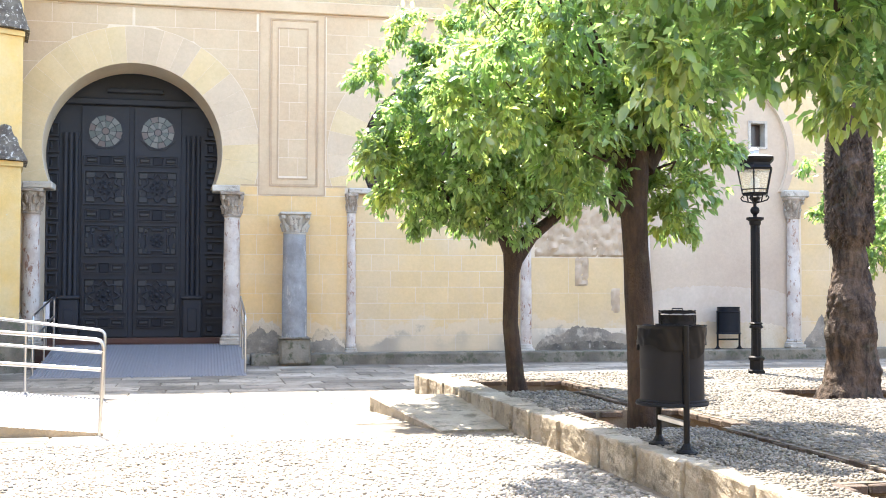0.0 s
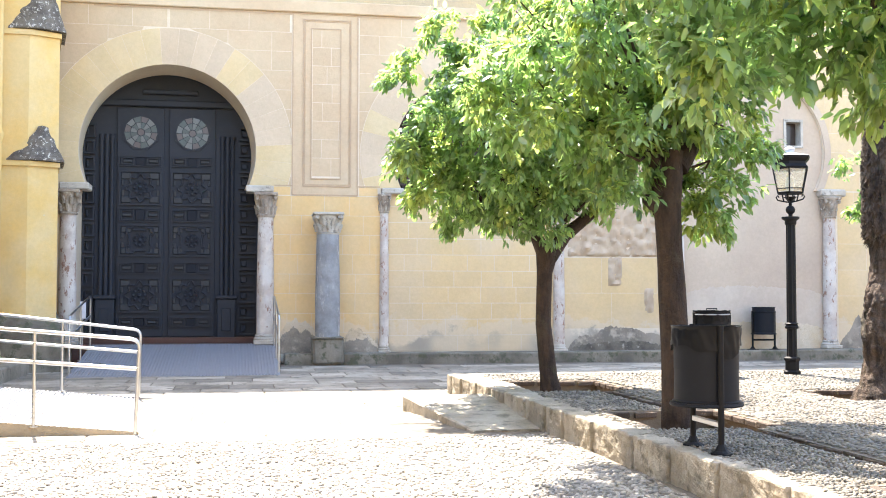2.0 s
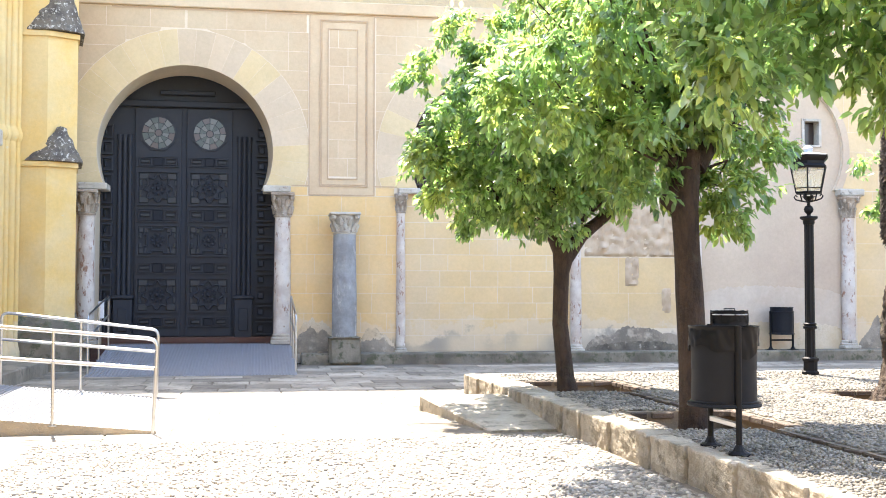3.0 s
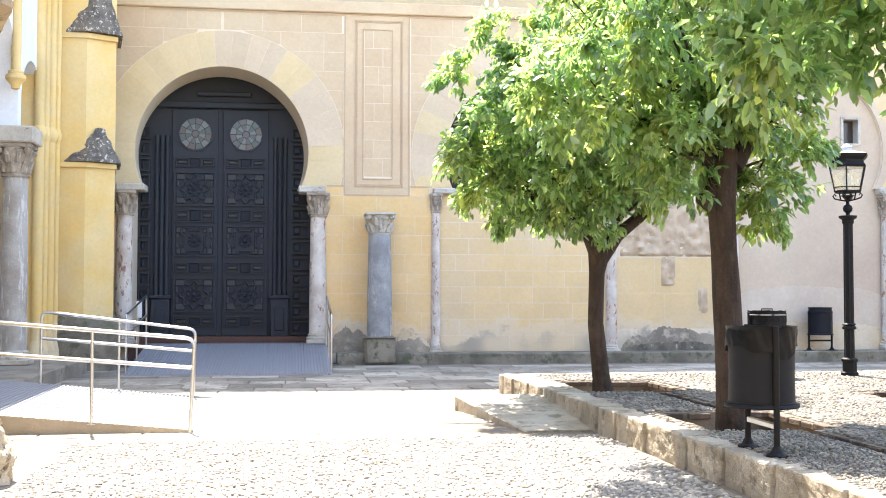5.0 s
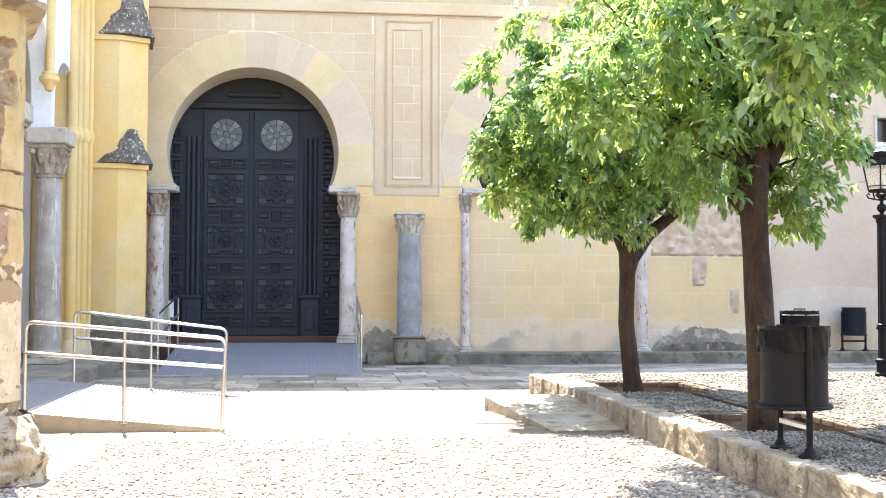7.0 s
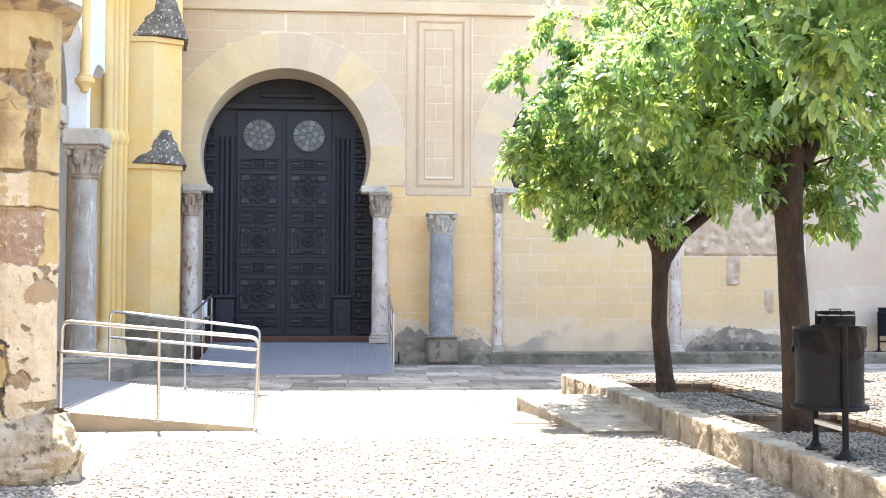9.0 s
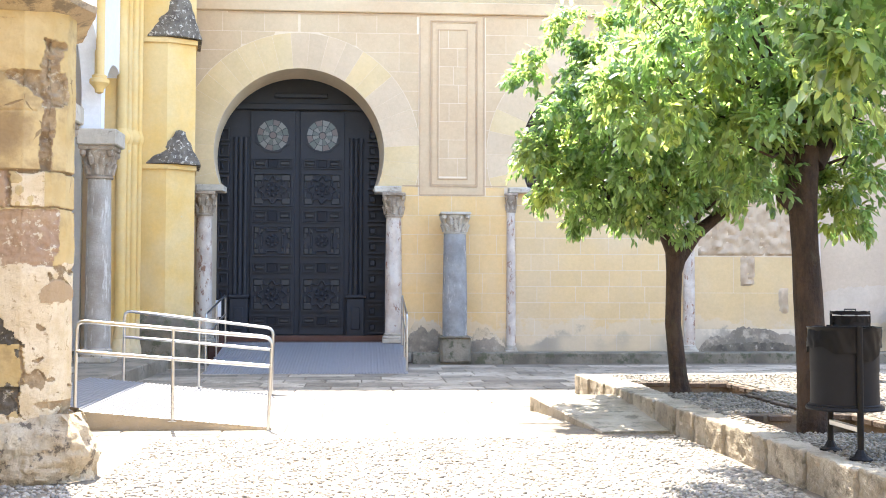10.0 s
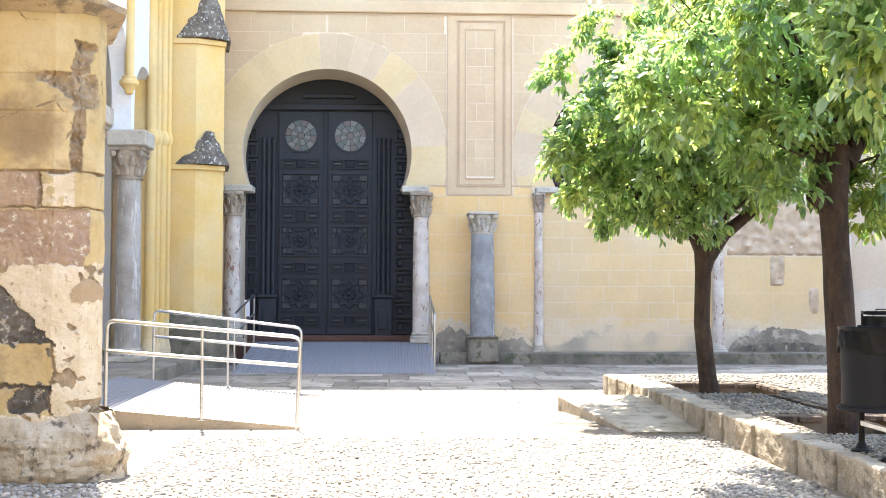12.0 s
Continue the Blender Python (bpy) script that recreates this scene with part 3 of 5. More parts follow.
# ---- columns ----
def column(name, x, y, z0, z1, r, material, cap_h, base_h, label, impost=None, ruined=False):
    t = thing(name, (x, y, z0), label, "column")
    h = z1 - z0
    shaft = Mesh().lathe(0, 0, [(r * 1.02, base_h), (r * 1.03, base_h + 0.3 * h), (r * 0.92, h - cap_h)], 20)
    part("shaft", roughen(shaft, 0.008, 3), material, t, smooth=True)
    base = Mesh().box(-r * 1.35, r * 1.35, -r * 1.35, r * 1.35, 0, base_h * 0.4, 0.015)
    base.lathe(0, 0, [(r * 1.32, base_h * 0.4), (r * 1.36, base_h * 0.55), (r * 1.15, base_h * 0.7), (r * 1.2, base_h * 0.85), (r * 1.02, base_h)], 18)
    part("base", base, M_PALE if not ruined else M_MOSS, t, smooth=True)
    cap = capital(r * 0.88 if ruined else r, h - cap_h, h)
    part("capital", cap, M_PALE if ruined else M_CAP, t, "worn carved leaf capital", True)
    if impost:
        part("impost", Mesh().box(*impost), M_PALE, t)
    return t


def capital(r, z0, z1):
    """A leafy capital: bell, two tiers of leaves, corner scrolls and a slab."""
    h = z1 - z0
    cap = Mesh().lathe(0, 0, [(r * 1.06, z0), (r * 1.1, z0 + 0.06 * h), (r * 0.95, z0 + 0.1 * h), (r * 1.02, z0 + 0.5 * h), (r * 1.35, z0 + 0.86 * h)], 20)
    for tier, (zz, n, rr) in enumerate(((0.12, 8, 1.0), (0.42, 8, 1.06))):
        for i in range(n):
            a = 2 * math.pi * (i + 0.5 * tier) / n
            c, s = math.cos(a), math.sin(a)
            pts = [(r * rr * c, r * rr * s, z0 + zz * h), (r * (rr + 0.1) * c, r * (rr + 0.1) * s, z0 + (zz + 0.22) * h), (r * (rr + 0.36) * c, r * (rr + 0.36) * s, z0 + (zz + 0.32) * h), (r * (rr + 0.3) * c, r * (rr + 0.3) * s, z0 + (zz + 0.24) * h)]
            cap.tube(pts, [r * 0.2, r * 0.22, r * 0.14, r * 0.07], 6)
    for sx in (-1, 1):
        for sy in (-1, 1):
            cap.lathe(sx * r * 1.12, sy * r * 1.12, [(r * 0.12, z0 + 0.66 * h), (r * 0.26, z0 + 0.72 * h), (r * 0.26, z0 + 0.84 * h), (r * 0.1, z0 + 0.88 * h)], 8)
    cap.box(-r * 1.42, r * 1.42, -r * 1.42, r * 1.42, z0 + 0.86 * h, z1, r * 0.08)
    return roughen(cap, r * 0.05, 9)


column("column", 0.56, WALL_Y - 0.02, 0.41, SPRING - 0.14, 0.175, M_MARBLE, 0.52, 0.22, "pink veined marble column beside the door with a worn capital", (-0.42, 0.16, -0.2, 0.4, 3.2, 3.34, 0.02))
column("column", -3.45, WALL_Y - 0.02, 0.41, SPRING - 0.14, 0.175, M_MARBLE, 0.52, 0.22, "pale marble column beside the door with a worn capital", (-0.16, 0.42, -0.2, 0.4, 3.2, 3.34, 0.02))
column("column", 3.09, WALL_Y - 0.0, 0.2, SPRING - 0.12, 0.10, M_MARBLE, 0.42, 0.16, "slender worn marble column set into the wall", (-0.06, 0.42, -0.12, 0.2, 3.43, 3.55, 0.02))
column("column", 7.0, WALL_Y - 0.0, 0.2, SPRING - 0.12, 0.12, M_MARBLE, 0.42, 0.16, "slender pale marble column set into the wall")
column("column", 9.8, WALL_Y - 0.0, 0.2, SPRING - 0.12, 0.14, M_MARBLE, 0.42, 0.16, "slender pale marble column set into the wall")
column("column", 13.50, WALL_Y - 0.02, 0.22, SPRING - 0.02, 0.15, M_MARBLE, 0.5, 0.2, "red and white marble column below a blind arch", (-0.26, 0.36, -0.16, 0.3, 3.51, 3.68, 0.03))
# free column on a rough block
fc = column("column", 1.84, 23.62, 0.55, 3.17, 0.255, M_GREYCOL, 0.46, 0.02, "free-standing grey marble column with a pale capital on a mossy block", ruined=True)
part("plinth", roughen(Mesh().box(-0.32, 0.32, -0.3, 0.3, -0.55, 0.03, 0.05), 0.03, 3), M_MOSS, fc, "mossy rough stone block")

# ---- arcade ----
platform = structure("platform", roughen(Mesh().box(-12, -3.78, 10.4, 24, -0.2, 0.25, 0.02), 0.006, 1.5), M_SLAB, "raised stone floor of an arcade")
AX = -4.72
arc = Mesh()


def arcade_arch(m, y0, y1, z0, z1, x0, x1, n=24):
    """A round arch bay in a wall that runs along y."""
    c, r = (y0 + y1) / 2, (y1 - y0) / 2 - 0.12
    ins = [(c - r * math.cos(math.pi * i / n), z0 + 0.5 + r * 1.05 * math.sin(math.pi * i / n)) for i in range(n + 1)]
    ins = [(c - r, z0)] + ins + [(c + r, z0)]
    for a, b in zip(ins, ins[1:]):
        if abs(a[0] - b[0]) > 1e-6:
            poly = [(a[0], a[1]), (b[0], b[1]), (b[0], z1), (a[0], z1)]
            v = [(x0, p, q) for p, q in poly] + [(x1, p, q) for p, q in poly]
            m.add(v, [(0, 1, 2, 3), (4, 5, 6, 7), (0, 1, 5, 4), (2, 3, 7, 6), (0, 3, 7, 4), (1, 2, 6, 5)])
    m.box(x0, x1, y0, c - r, z0, z1).box(x0, x1, c + r, y1, z0, z1)


for y0, y1 in ((20.15, 22.0), (17.2, 20.15), (14.25, 17.2)):
    arcade_arch(arc, y0, y1, 4.32, 8.2, AX - 0.3, AX + 0.04)
arcade = structure("wall_west", arc, M_WHITE, "whitewashed arcade wall with round arches")
structure("wall_inner", Mesh().box(-9.3, -9, 8, 24, 0, 8.2), M_WHITE, "whitewashed inner wall of the arcade")
structure("wall_near", Mesh().box(AX - 0.28, AX + 0.2, -16, 9.2, 0, 8.2), M_GOLD, "ochre arcade wall beside the camera")
structure("wall_end", Mesh().box(-9.3, -6.0, 24.0, 24.4, 0, 8.2), M_WHITE, "whitewashed end wall of the arcade")
# The wide overhang is unseen, added so its shade falls on the side ramp.
structure("ceiling", Mesh().box(-9.3, AX + 0.8, 8, 23.9, 8.2, 8.5), M_WHITE, "flat arcade ceiling and roof with an unseen overhang for shade")
for y in (20.15, 17.2, 14.25):
    col = column("arcade_column", AX, y, 0.25, 4.04, 0.215, M_ARCCOL, 0.57, 0.25, "grey marble arcade column with a carved capital")
    part("abacus", Mesh().box(-0.33, 0.36, -0.36, 0.36, 3.79, 4.07, 0.02), M_PALE, col)
    mm = Mesh().tube([(0.1, -0.5, 8.0 - 0.25), (0.1, -0.5, 4.95)], 0.075, 12)
    mm.tube([(0.02, -0.36, 7.75), (0.02, -0.36, 4.95)], 0.05, 10)
    mm.lathe(0.08, -0.46, [(0.03, 4.66), (0.07, 4.68), (0.08, 4.74), (0.13, 4.80), (0.17, 4.84), (0.17, 4.90), (0.12, 4.93), (0.13, 4.97), (0.08, 5.0)], 14)
    part("hanging_shaft", mm, M_GOLD, col, "ochre moulded shaft on a small corbel", True)
mm = Mesh()
for dx, dy, r in ((0.0, 0.0, 0.10), (0.10, 0.10, 0.065), (0.17, 0.22, 0.085), (0.25, 0.36, 0.06)):
    mm.tube([(AX + 0.08 + dx, 21.5 + dy, 0.25), (AX + 0.08 + dx, 21.5 + dy, 8.2)], r, 14)
    mm.lathe(AX + 0.08 + dx, 21.5 + dy, [(r, 4.28), (r * 1.5, 4.36), (r * 1.6, 4.44), (r * 1.2, 4.52), (r, 4.56)], 14)
    mm.lathe(AX + 0.08 + dx, 21.5 + dy, [(r * 1.7, 0.25), (r * 1.7, 0.4), (r * 1.3, 0.5), (r, 0.6)], 14)
mm.box(AX - 0.25, AX + 0.12, 21.52, 24.0, 0.25, 8.2)
part("cluster_pilaster", mm, M_GOLD, arcade, "ochre plastered clustered pilaster", True)


# ---- buttresses ----
def drip_cap(m, x0, x1, y0, y1, z, h, over):
    """A sloping drip stone: an overhanging lip that rises to a blunt peak on the buttress end."""
    lip = [(x0 + 0.22, y0 - 0.01), (x0 + 0.45, y0 - over * 0.6), (x1 - 0.5, y0 - over), (x1 - 0.24, y0 + 0.06 - over), (x1 + over * 0.8, y0 + 0.22), (x1 + over - 0.04, y0 + 0.4), (x1 + over - 0.22, y1)]
    apex = [(x1 - 0.36, y0 + 0.02), (x1 - 0.34, y0 + 0.03), (x1 - 0.30, y0 + 0.05), (x1 - 0.26, y0 + 0.08), (x1 - 0.22, y0 + 0.12), (x1 - 0.2, y0 + 0.2), (x1 - 0.3, y1)]
    k, rings = len(lip), 12
    v = [(*q, z - 0.025) for q in lip]
    for r_ in range(rings + 1):
        t_ = r_ / rings
        w = (1 - t_) ** 1.25
        for a, c in zip(lip, apex):
            q = Vector((c[0] + (a[0] - c[0]) * w, c[1] + (a[1] - c[1]) * w, z + h * t_))
            v.append(q + noise.noise_vector(q * 7) * 0.03)
    m.add(v, [(j_ * k + i_, j_ * k + i_ + 1, (j_ + 1) * k + i_ + 1, (j_ + 1) * k + i_) for j_ in range(rings + 1) for i_ in range(k - 1)] + [tuple(range(k))[::-1]])


def buttress_plan(x0, x1, y0, y1):
    return [(x0, y0), (x1 - 0.52, y0), (x1 - 0.02, y0 + 0.3), (x1 - 0.22, y1), (x0, y1)]


bt = thing("buttress", (0, 0, 0), "ochre plastered buttress with lichen-covered drip caps", "buttress")
part("body", Mesh().prism(buttress_plan(-4.8, -3.37, 22.0, 23.4), 0.0, 9.5), M_GOLD, bt)
for z, h in ((3.99, 0.62), (6.47, 1.0)):
    mm = Mesh()
    drip_cap(mm, -4.5, -3.35, 22.0, 23.4, z, h, 0.10)
    part("drip_cap", mm, M_LICHEN, bt, "dark lichen-covered stone cap")
mm = Mesh().prism(buttress_plan(-4.85, -3.2, 21.86, 23.4), 0, 0.75)
mm.prism(buttress_plan(-4.85, -3.2, 21.86, 23.4), 0.75, 1.17, [(-4.6, 22.0), (-3.95, 22.05), (-3.6, 22.4), (-3.6, 23.4), (-4.6, 23.4)])
part("foot", roughen(mm, 0.04, 2.5), M_MOSS, bt, "dark weathered stone foot")
for z in (3.86, 6.33):
    part("ledge", Mesh().prism(buttress_plan(-4.8, -3.33, 21.95, 23.4), z, z + 0.09), M_GOLD, bt)

# near pier: worn plaster over stone blocks
pier = thing("pier", (0, 0, 0), "weathered stone pier with flaking ochre plaster and exposed blocks", "pier")


def pier_skin(m, y0, x_right, z0, z1, depth_of):
    """An uneven front and a rounded corner, with a depth for each place."""
    path = [(-4.9, y0), (x_right - 0.3, y0), (x_right - 0.1, y0 + 0.1), (x_right - 0.02, y0 + 0.22), (x_right, y0 + 0.4), (x_right - 0.45, y0 + 1.6)]
    pts = []
    for (ax, ay), (bx, by) in zip(path, path[1:]):
        k = max(1, int(math.hypot(bx - ax, by - ay) / 0.016))
        pts += [(ax + (bx - ax) * i / k, ay + (by - ay) * i / k, ay - by, bx - ax) for i in range(k)]
    nz = int((z1 - z0) / 0.016)
    v, n = [], len(pts)
    for j in range(nz + 1):
        z = z0 + (z1 - z0) * j / nz
        for x, y, nx, ny in pts:
            L = math.hypot(nx, ny) or 1
            d = depth_of(x + y * 0.7, z)
            v.append((x - nx / L * d, y - ny / L * d, z))
    m.add(v, [(j * n + i, j * n + i + 1, (j + 1) * n + i + 1, (j + 1) * n + i) for j in range(nz) for i in range(n - 1)])


def inside(u, z, u0, u1, z0, z1):
    """How far a point lies inside a rectangle, in metres; negative outside."""
    return min(u - u0, u1 - u, z - z0, z1 - z)


def pier_zone_of(u, z):
    """Which skin shows at a place of the pier's face, and how deep it lies. u is the distance along x."""
    wu = u + 0.045 * noise.noise((u * 5, z * 5, 1)) + 0.022 * noise.noise((u * 15, z * 15, 2)) + 0.01 * noise.noise((u * 40, z * 40, 2))
    wz = z + 0.035 * noise.noise((u * 5, z * 5, 11)) + 0.02 * noise.noise((u * 15, z * 15, 12)) + 0.008 * noise.noise((u * 40, z * 40, 3))
    grain = 0.004 * noise.noise((u * 11, z * 11, 2)) + 0.002 * noise.noise((u * 40, z * 40, 6))
    pits = 0.022 * noise.noise((u * 9, z * 9, 5)) + 0.016 * noise.noise((u * 24, z * 24, 7))
    if z > 2.46:
        torn = max(inside(wu, wz, -2.57, -2.40, 2.97, 3.52), inside(wu, wz, -2.86, -2.36, 3.0 + max(0.0, -2.5 - wu) * 0.5, 3.25), inside(wu, wz, -2.60 + max(0.0, wz - 2.6) * 0.12, -2.47, 2.40, 3.05))
        if torn > 0:
            return 1, -0.028 - min(0.03, torn * 0.9) + pits * 1.7
        if abs(z - 3.235) < 0.006 and u < -2.84 or abs(z - 2.93) < 0.006 and u < -2.62:
            return 0, -0.008
        return 0, grain
    if wz > 2.15:
        if abs(wu + 2.835) < 0.018:
            return 1, -0.045
        if wz > 2.445 or wz < 2.165:
            return 1, -0.03
        if u < -2.84:
            return 2, -0.006 + pits * 0.5
        bare = 0.5 * noise.noise((u * 3, z * 3, 21)) + 0.4 * noise.noise((u * 12, z * 12, 4)) + (0.18 if u < -2.55 else -0.6)
        return (3, grain - 0.004) if bare > 0.12 else (0, grain)
    if wz > 1.70:
        edge = -2.43 + 0.05 * noise.noise((z * 6, 2, 2))
        if wu < edge and wz < 2.135:
            return 2, -0.01 + pits * 0.7
        return 0, grain
    # cream plaster with a mortar patch, lichen and bare stones low down
    if (wu + 2.43) ** 2 / 0.0225 + (wz - 1.46) ** 2 / 0.017 < 1 and wz > 1.40:
        return 5, 0.006 + grain
    if wu < -2.74 + (1.10 - wz) * 0.95 + 0.02 and 1.08 < wz < 1.56:
        return 4, -0.012 + pits
    if wu < -2.70 and 0.50 < wz < 1.08:
        if abs(wz - 0.735) < 0.02:
            return 4, -0.035
        if abs(wu + 2.715) < 0.012:
            return 1, -0.03
        if (wu + 2.90) ** 2 / 0.03 + (wz - 0.61) ** 2 / 0.012 < 1:
            return 4, -0.03 + pits
        mould = 0.6 * noise.noise((u * 4, z * 4, 31)) + 0.4 * noise.noise((u * 14, z * 14, 32))
        return (4, -0.01 + pits * 0.5) if mould > 0.22 else (0, grain - 0.006)
    bare = 0.6 * noise.noise((u * 3.2, z * 3.2, 41)) + 0.4 * noise.noise((u * 13, z * 13, 42))
    if bare > 0.26 or z < 0.62 and bare > -0.05:
        return 1, -0.012 + pits * 0.6
    return 3, grain


def pier_face(y0, x_right, z0, z1, cell):
    """The pier's face as one skin of many small facets, each with the surface that shows there."""
    path = [(-4.9, y0), (-3.5, y0), (x_right - 0.3, y0), (x_right - 0.1, y0 + 0.1), (x_right - 0.02, y0 + 0.22), (x_right, y0 + 0.4), (x_right - 0.45, y0 + 1.6)]
    pts = []
    for (ax, ay), (bx, by) in zip(path, path[1:]):
        k = max(1, int(math.hypot(bx - ax, by - ay) / (cell if bx > -3.4 and ay < y0 + 0.39 else 0.06)))
        pts += [(ax + (bx - ax) * i / k, ay + (by - ay) * i / k, ay - by, bx - ax) for i in range(k)]
    nz, n = int((z1 - z0) / cell), len(pts)
    v, kinds = [], []
    for j in range(nz + 1):
        z = z0 + (z1 - z0) * j / nz
        for x, y, nx, ny in pts:
            L = math.hypot(nx, ny)
            kind, d = pier_zone_of(x + (y - y0) * 0.35, z)
            d += 0.010 * noise.noise((x * 3, z * 3, 0))
            v.append((x - nx / L * d, y - ny / L * d, z))
            kinds.append(kind)
    f = [(j * n + i, j * n + i + 1, (j + 1) * n + i + 1, (j + 1) * n + i) for j in range(nz) for i in range(n - 1)]
    me = bpy.data.meshes.new("body")
    me.from_pydata(v, [], f)
    for mat in (M_PLASTER, M_RUBBLE, M_SAND, M_CREAMSKIN, M_BLACKENED, M_MORTAR):
        me.materials.append(mat)
    me.polygons.foreach_set("material_index", [kinds[q[0]] for q in f])
    me.polygons.foreach_set("use_smooth", [True] * len(f))
    return me


def pier_foot(u, z):
    return 0.03 * abs(noise.noise((u * 12, z * 12, 14))) + 0.014 * noise.noise((u * 34, z * 34, 15)) + 0.09 * noise.noise((u * 2.6, z * 3, 4)) + 0.045 * noise.noise((u * 7, z * 7, 1)) + 0.02 * noise.noise((u * 19, z * 19, 1)) + 0.02 - 0.16 * (max(0, z - 0.27) / 0.25) ** 2




def cracked_plaster():
    """Ochre plaster with clouds, a brown stain and hairline cracks."""
    n = Nodes("cracked_plaster")
    col = n.mix(n.ramp(n.noise(1.4, 5, 0.6), 0.38, 0.62), (0.47, 0.34, 0.15), (0.53, 0.41, 0.22))
    col = n.value(col, n.noise(11, 6, 0.7, offset=2), 0.84, 1.12)
    col = n.mix(n.math("MULTIPLY", n.ramp(n.noise(2.6, 5, 0.65, offset=14), 0.5, 0.66), 0.6), col, (0.26, 0.185, 0.10))
    far = n.t.nodes.new("ShaderNodeVectorMath")
    far.operation = "DISTANCE"
    n.t.links.new(n.pos, far.inputs[0])
    far.inputs[1].default_value = (-2.98, 9.06, 2.78)
    edge = n.math("ADD", far.outputs["Value"], n.math("MULTIPLY", n.noise(5, 6, 0.7, offset=3), 0.5))
    col = n.mix(n.math("MULTIPLY", n.ramp(n.math("SUBTRACT", 0.52, edge), -0.1, 0.12), 0.7), col, (0.24, 0.165, 0.095))
    crack = n.ramp(n.math("ADD", n.cells(1.6, feature="DISTANCE_TO_EDGE"), n.math("MULTIPLY", n.math("SUBTRACT", n.noise(6, 4, 0.6), 0.42), 0.10)), 0.008, 0.0)
    col = n.mix(n.math("MULTIPLY", crack, 0.7), col, (0.17, 0.115, 0.07))
    n.bump(n.math("ADD", n.noise(40, 6, 0.8), n.math("MULTIPLY", crack, -2.0)), 0.5, 0.012)
    return n.done(col, 0.92, spec=0.2)


M_PLASTER = cracked_plaster()
M_RUBBLE = stone("crumbling_core", (0.47, 0.355, 0.22), (0.29, 0.205, 0.125), (0.60, 0.52, 0.38), 0.55, 0.66, 14, bump=0.05)
M_CREAMSKIN = stone("flaking_cream_plaster", (0.70, 0.60, 0.44), (0.60, 0.48, 0.31), (0.42, 0.31, 0.19), 0.56, 0.66, 15, bump=0.025)
M_BLACKENED = stone("black_lichen_crust", (0.085, 0.075, 0.062), (0.16, 0.14, 0.115), (0.48, 0.44, 0.36), 0.57, 0.64, 13, bump=0.04)
M_MORTAR = stone("brown_mortar", (0.37, 0.265, 0.16), (0.34, 0.245, 0.15), (0.28, 0.2, 0.12), 0.6, 0.75, 9, bump=0.008)
M_SAND = stone("pitted_sandstone", (0.46, 0.33, 0.22), (0.38, 0.26, 0.18), (0.64, 0.56, 0.43), 0.56, 0.62, 14, bump=0.04)
M_PIERCAP = stone("worn_cap_stone", (0.46, 0.37, 0.24), (0.36, 0.28, 0.19), (0.20, 0.165, 0.125), 0.47, 0.60, 5, bump=0.03)
M_FOOT = stone("crumbled_foot_stone", (0.60, 0.52, 0.39), (0.44, 0.35, 0.235), (0.17, 0.14, 0.11), 0.55, 0.63, 8, bump=0.07)
pier_body = new("body", pier_face(9.06, -2.42, 0.35, 3.80, 0.009))
pier_body.parent = pier
part("core", Mesh().box(-4.9, -2.95, 9.5, 10.9, 0, 6.0), M_GOLD, pier)
mm = Mesh()
pier_skin(mm, 8.96, -2.2, 0.0, 0.52, pier_foot)
part("foot", mm, M_FOOT, pier, "crumbling rough stone foot", True)
mm = Mesh()
ring = [((-4.9, 9.05), (-2.75, 9.05), (-2.52, 9.17), (-2.44, 9.45), (-2.85, 10.7), 3.73), ((-4.9, 8.97), (-2.72, 8.97), (-2.42, 9.12), (-2.34, 9.46), (-2.8, 10.7), 3.77),
        ((-4.9, 8.88), (-2.7, 8.88), (-2.36, 9.06), (-2.26, 9.46), (-2.7, 10.7), 3.80), ((-4.9, 8.86), (-2.7, 8.86), (-2.35, 9.04), (-2.25, 9.46), (-2.7, 10.7), 3.85),
        ((-4.9, 8.90), (-2.72, 8.90), (-2.4, 9.08), (-2.3, 9.48), (-2.75, 10.7), 3.90), ((-4.9, 9.5), (-3.3, 9.5), (-3.2, 9.55), (-3.1, 9.7), (-3.3, 10.7), 4.6)]
v = []
for *plan, z in ring:
    for (ax, ay), (bx, by) in zip(plan, plan[1:]):
        v += [(ax + (bx - ax) * i / 8, ay + (by - ay) * i / 8, z) for i in range(8)]
mm.add(v, [(j * 32 + i, j * 32 + i + 1, (j + 1) * 32 + i + 1, (j + 1) * 32 + i) for j in range(len(ring) - 1) for i in range(31)])
part("drip_cap", roughen(mm, 0.012, 4), M_PIERCAP, pier, "overhanging weathered stone cap", True)

# ---- handrails and ramps ----
def rail_set(name, label, rails, posts, r=0.021):
    t = thing(name, posts[0][0], label, "handrail")
    o = Vector(posts[0][0])
    for pts in rails:
        pts = [Vector(p) - o for p in pts]
        soft = []
        for k, p in enumerate(pts):
            if 0 < k < len(pts) - 1:
                a, b = (pts[k - 1] - p).normalized() * 0.09, (pts[k + 1] - p).normalized() * 0.09
                soft += [p + a, p + a * 0.45 + b * 0.12, p + a * 0.12 + b * 0.45, p + b]
            else:
                soft.append(p)
        part("rail", Mesh().tube(soft, r, 10), M_STEEL, t, smooth=True)
    for a, b in posts:
        part("post", Mesh().tube([Vector(a) - o, Vector(b) - o], r * 0.9, 10), M_STEEL, t, smooth=True)
        part("foot_plate", Mesh().lathe(a[0] - o.x, a[1] - o.y, [(0.05, a[2] - o.z), (0.05, a[2] - o.z + 0.008)], 12), M_STEEL, t)
    return t


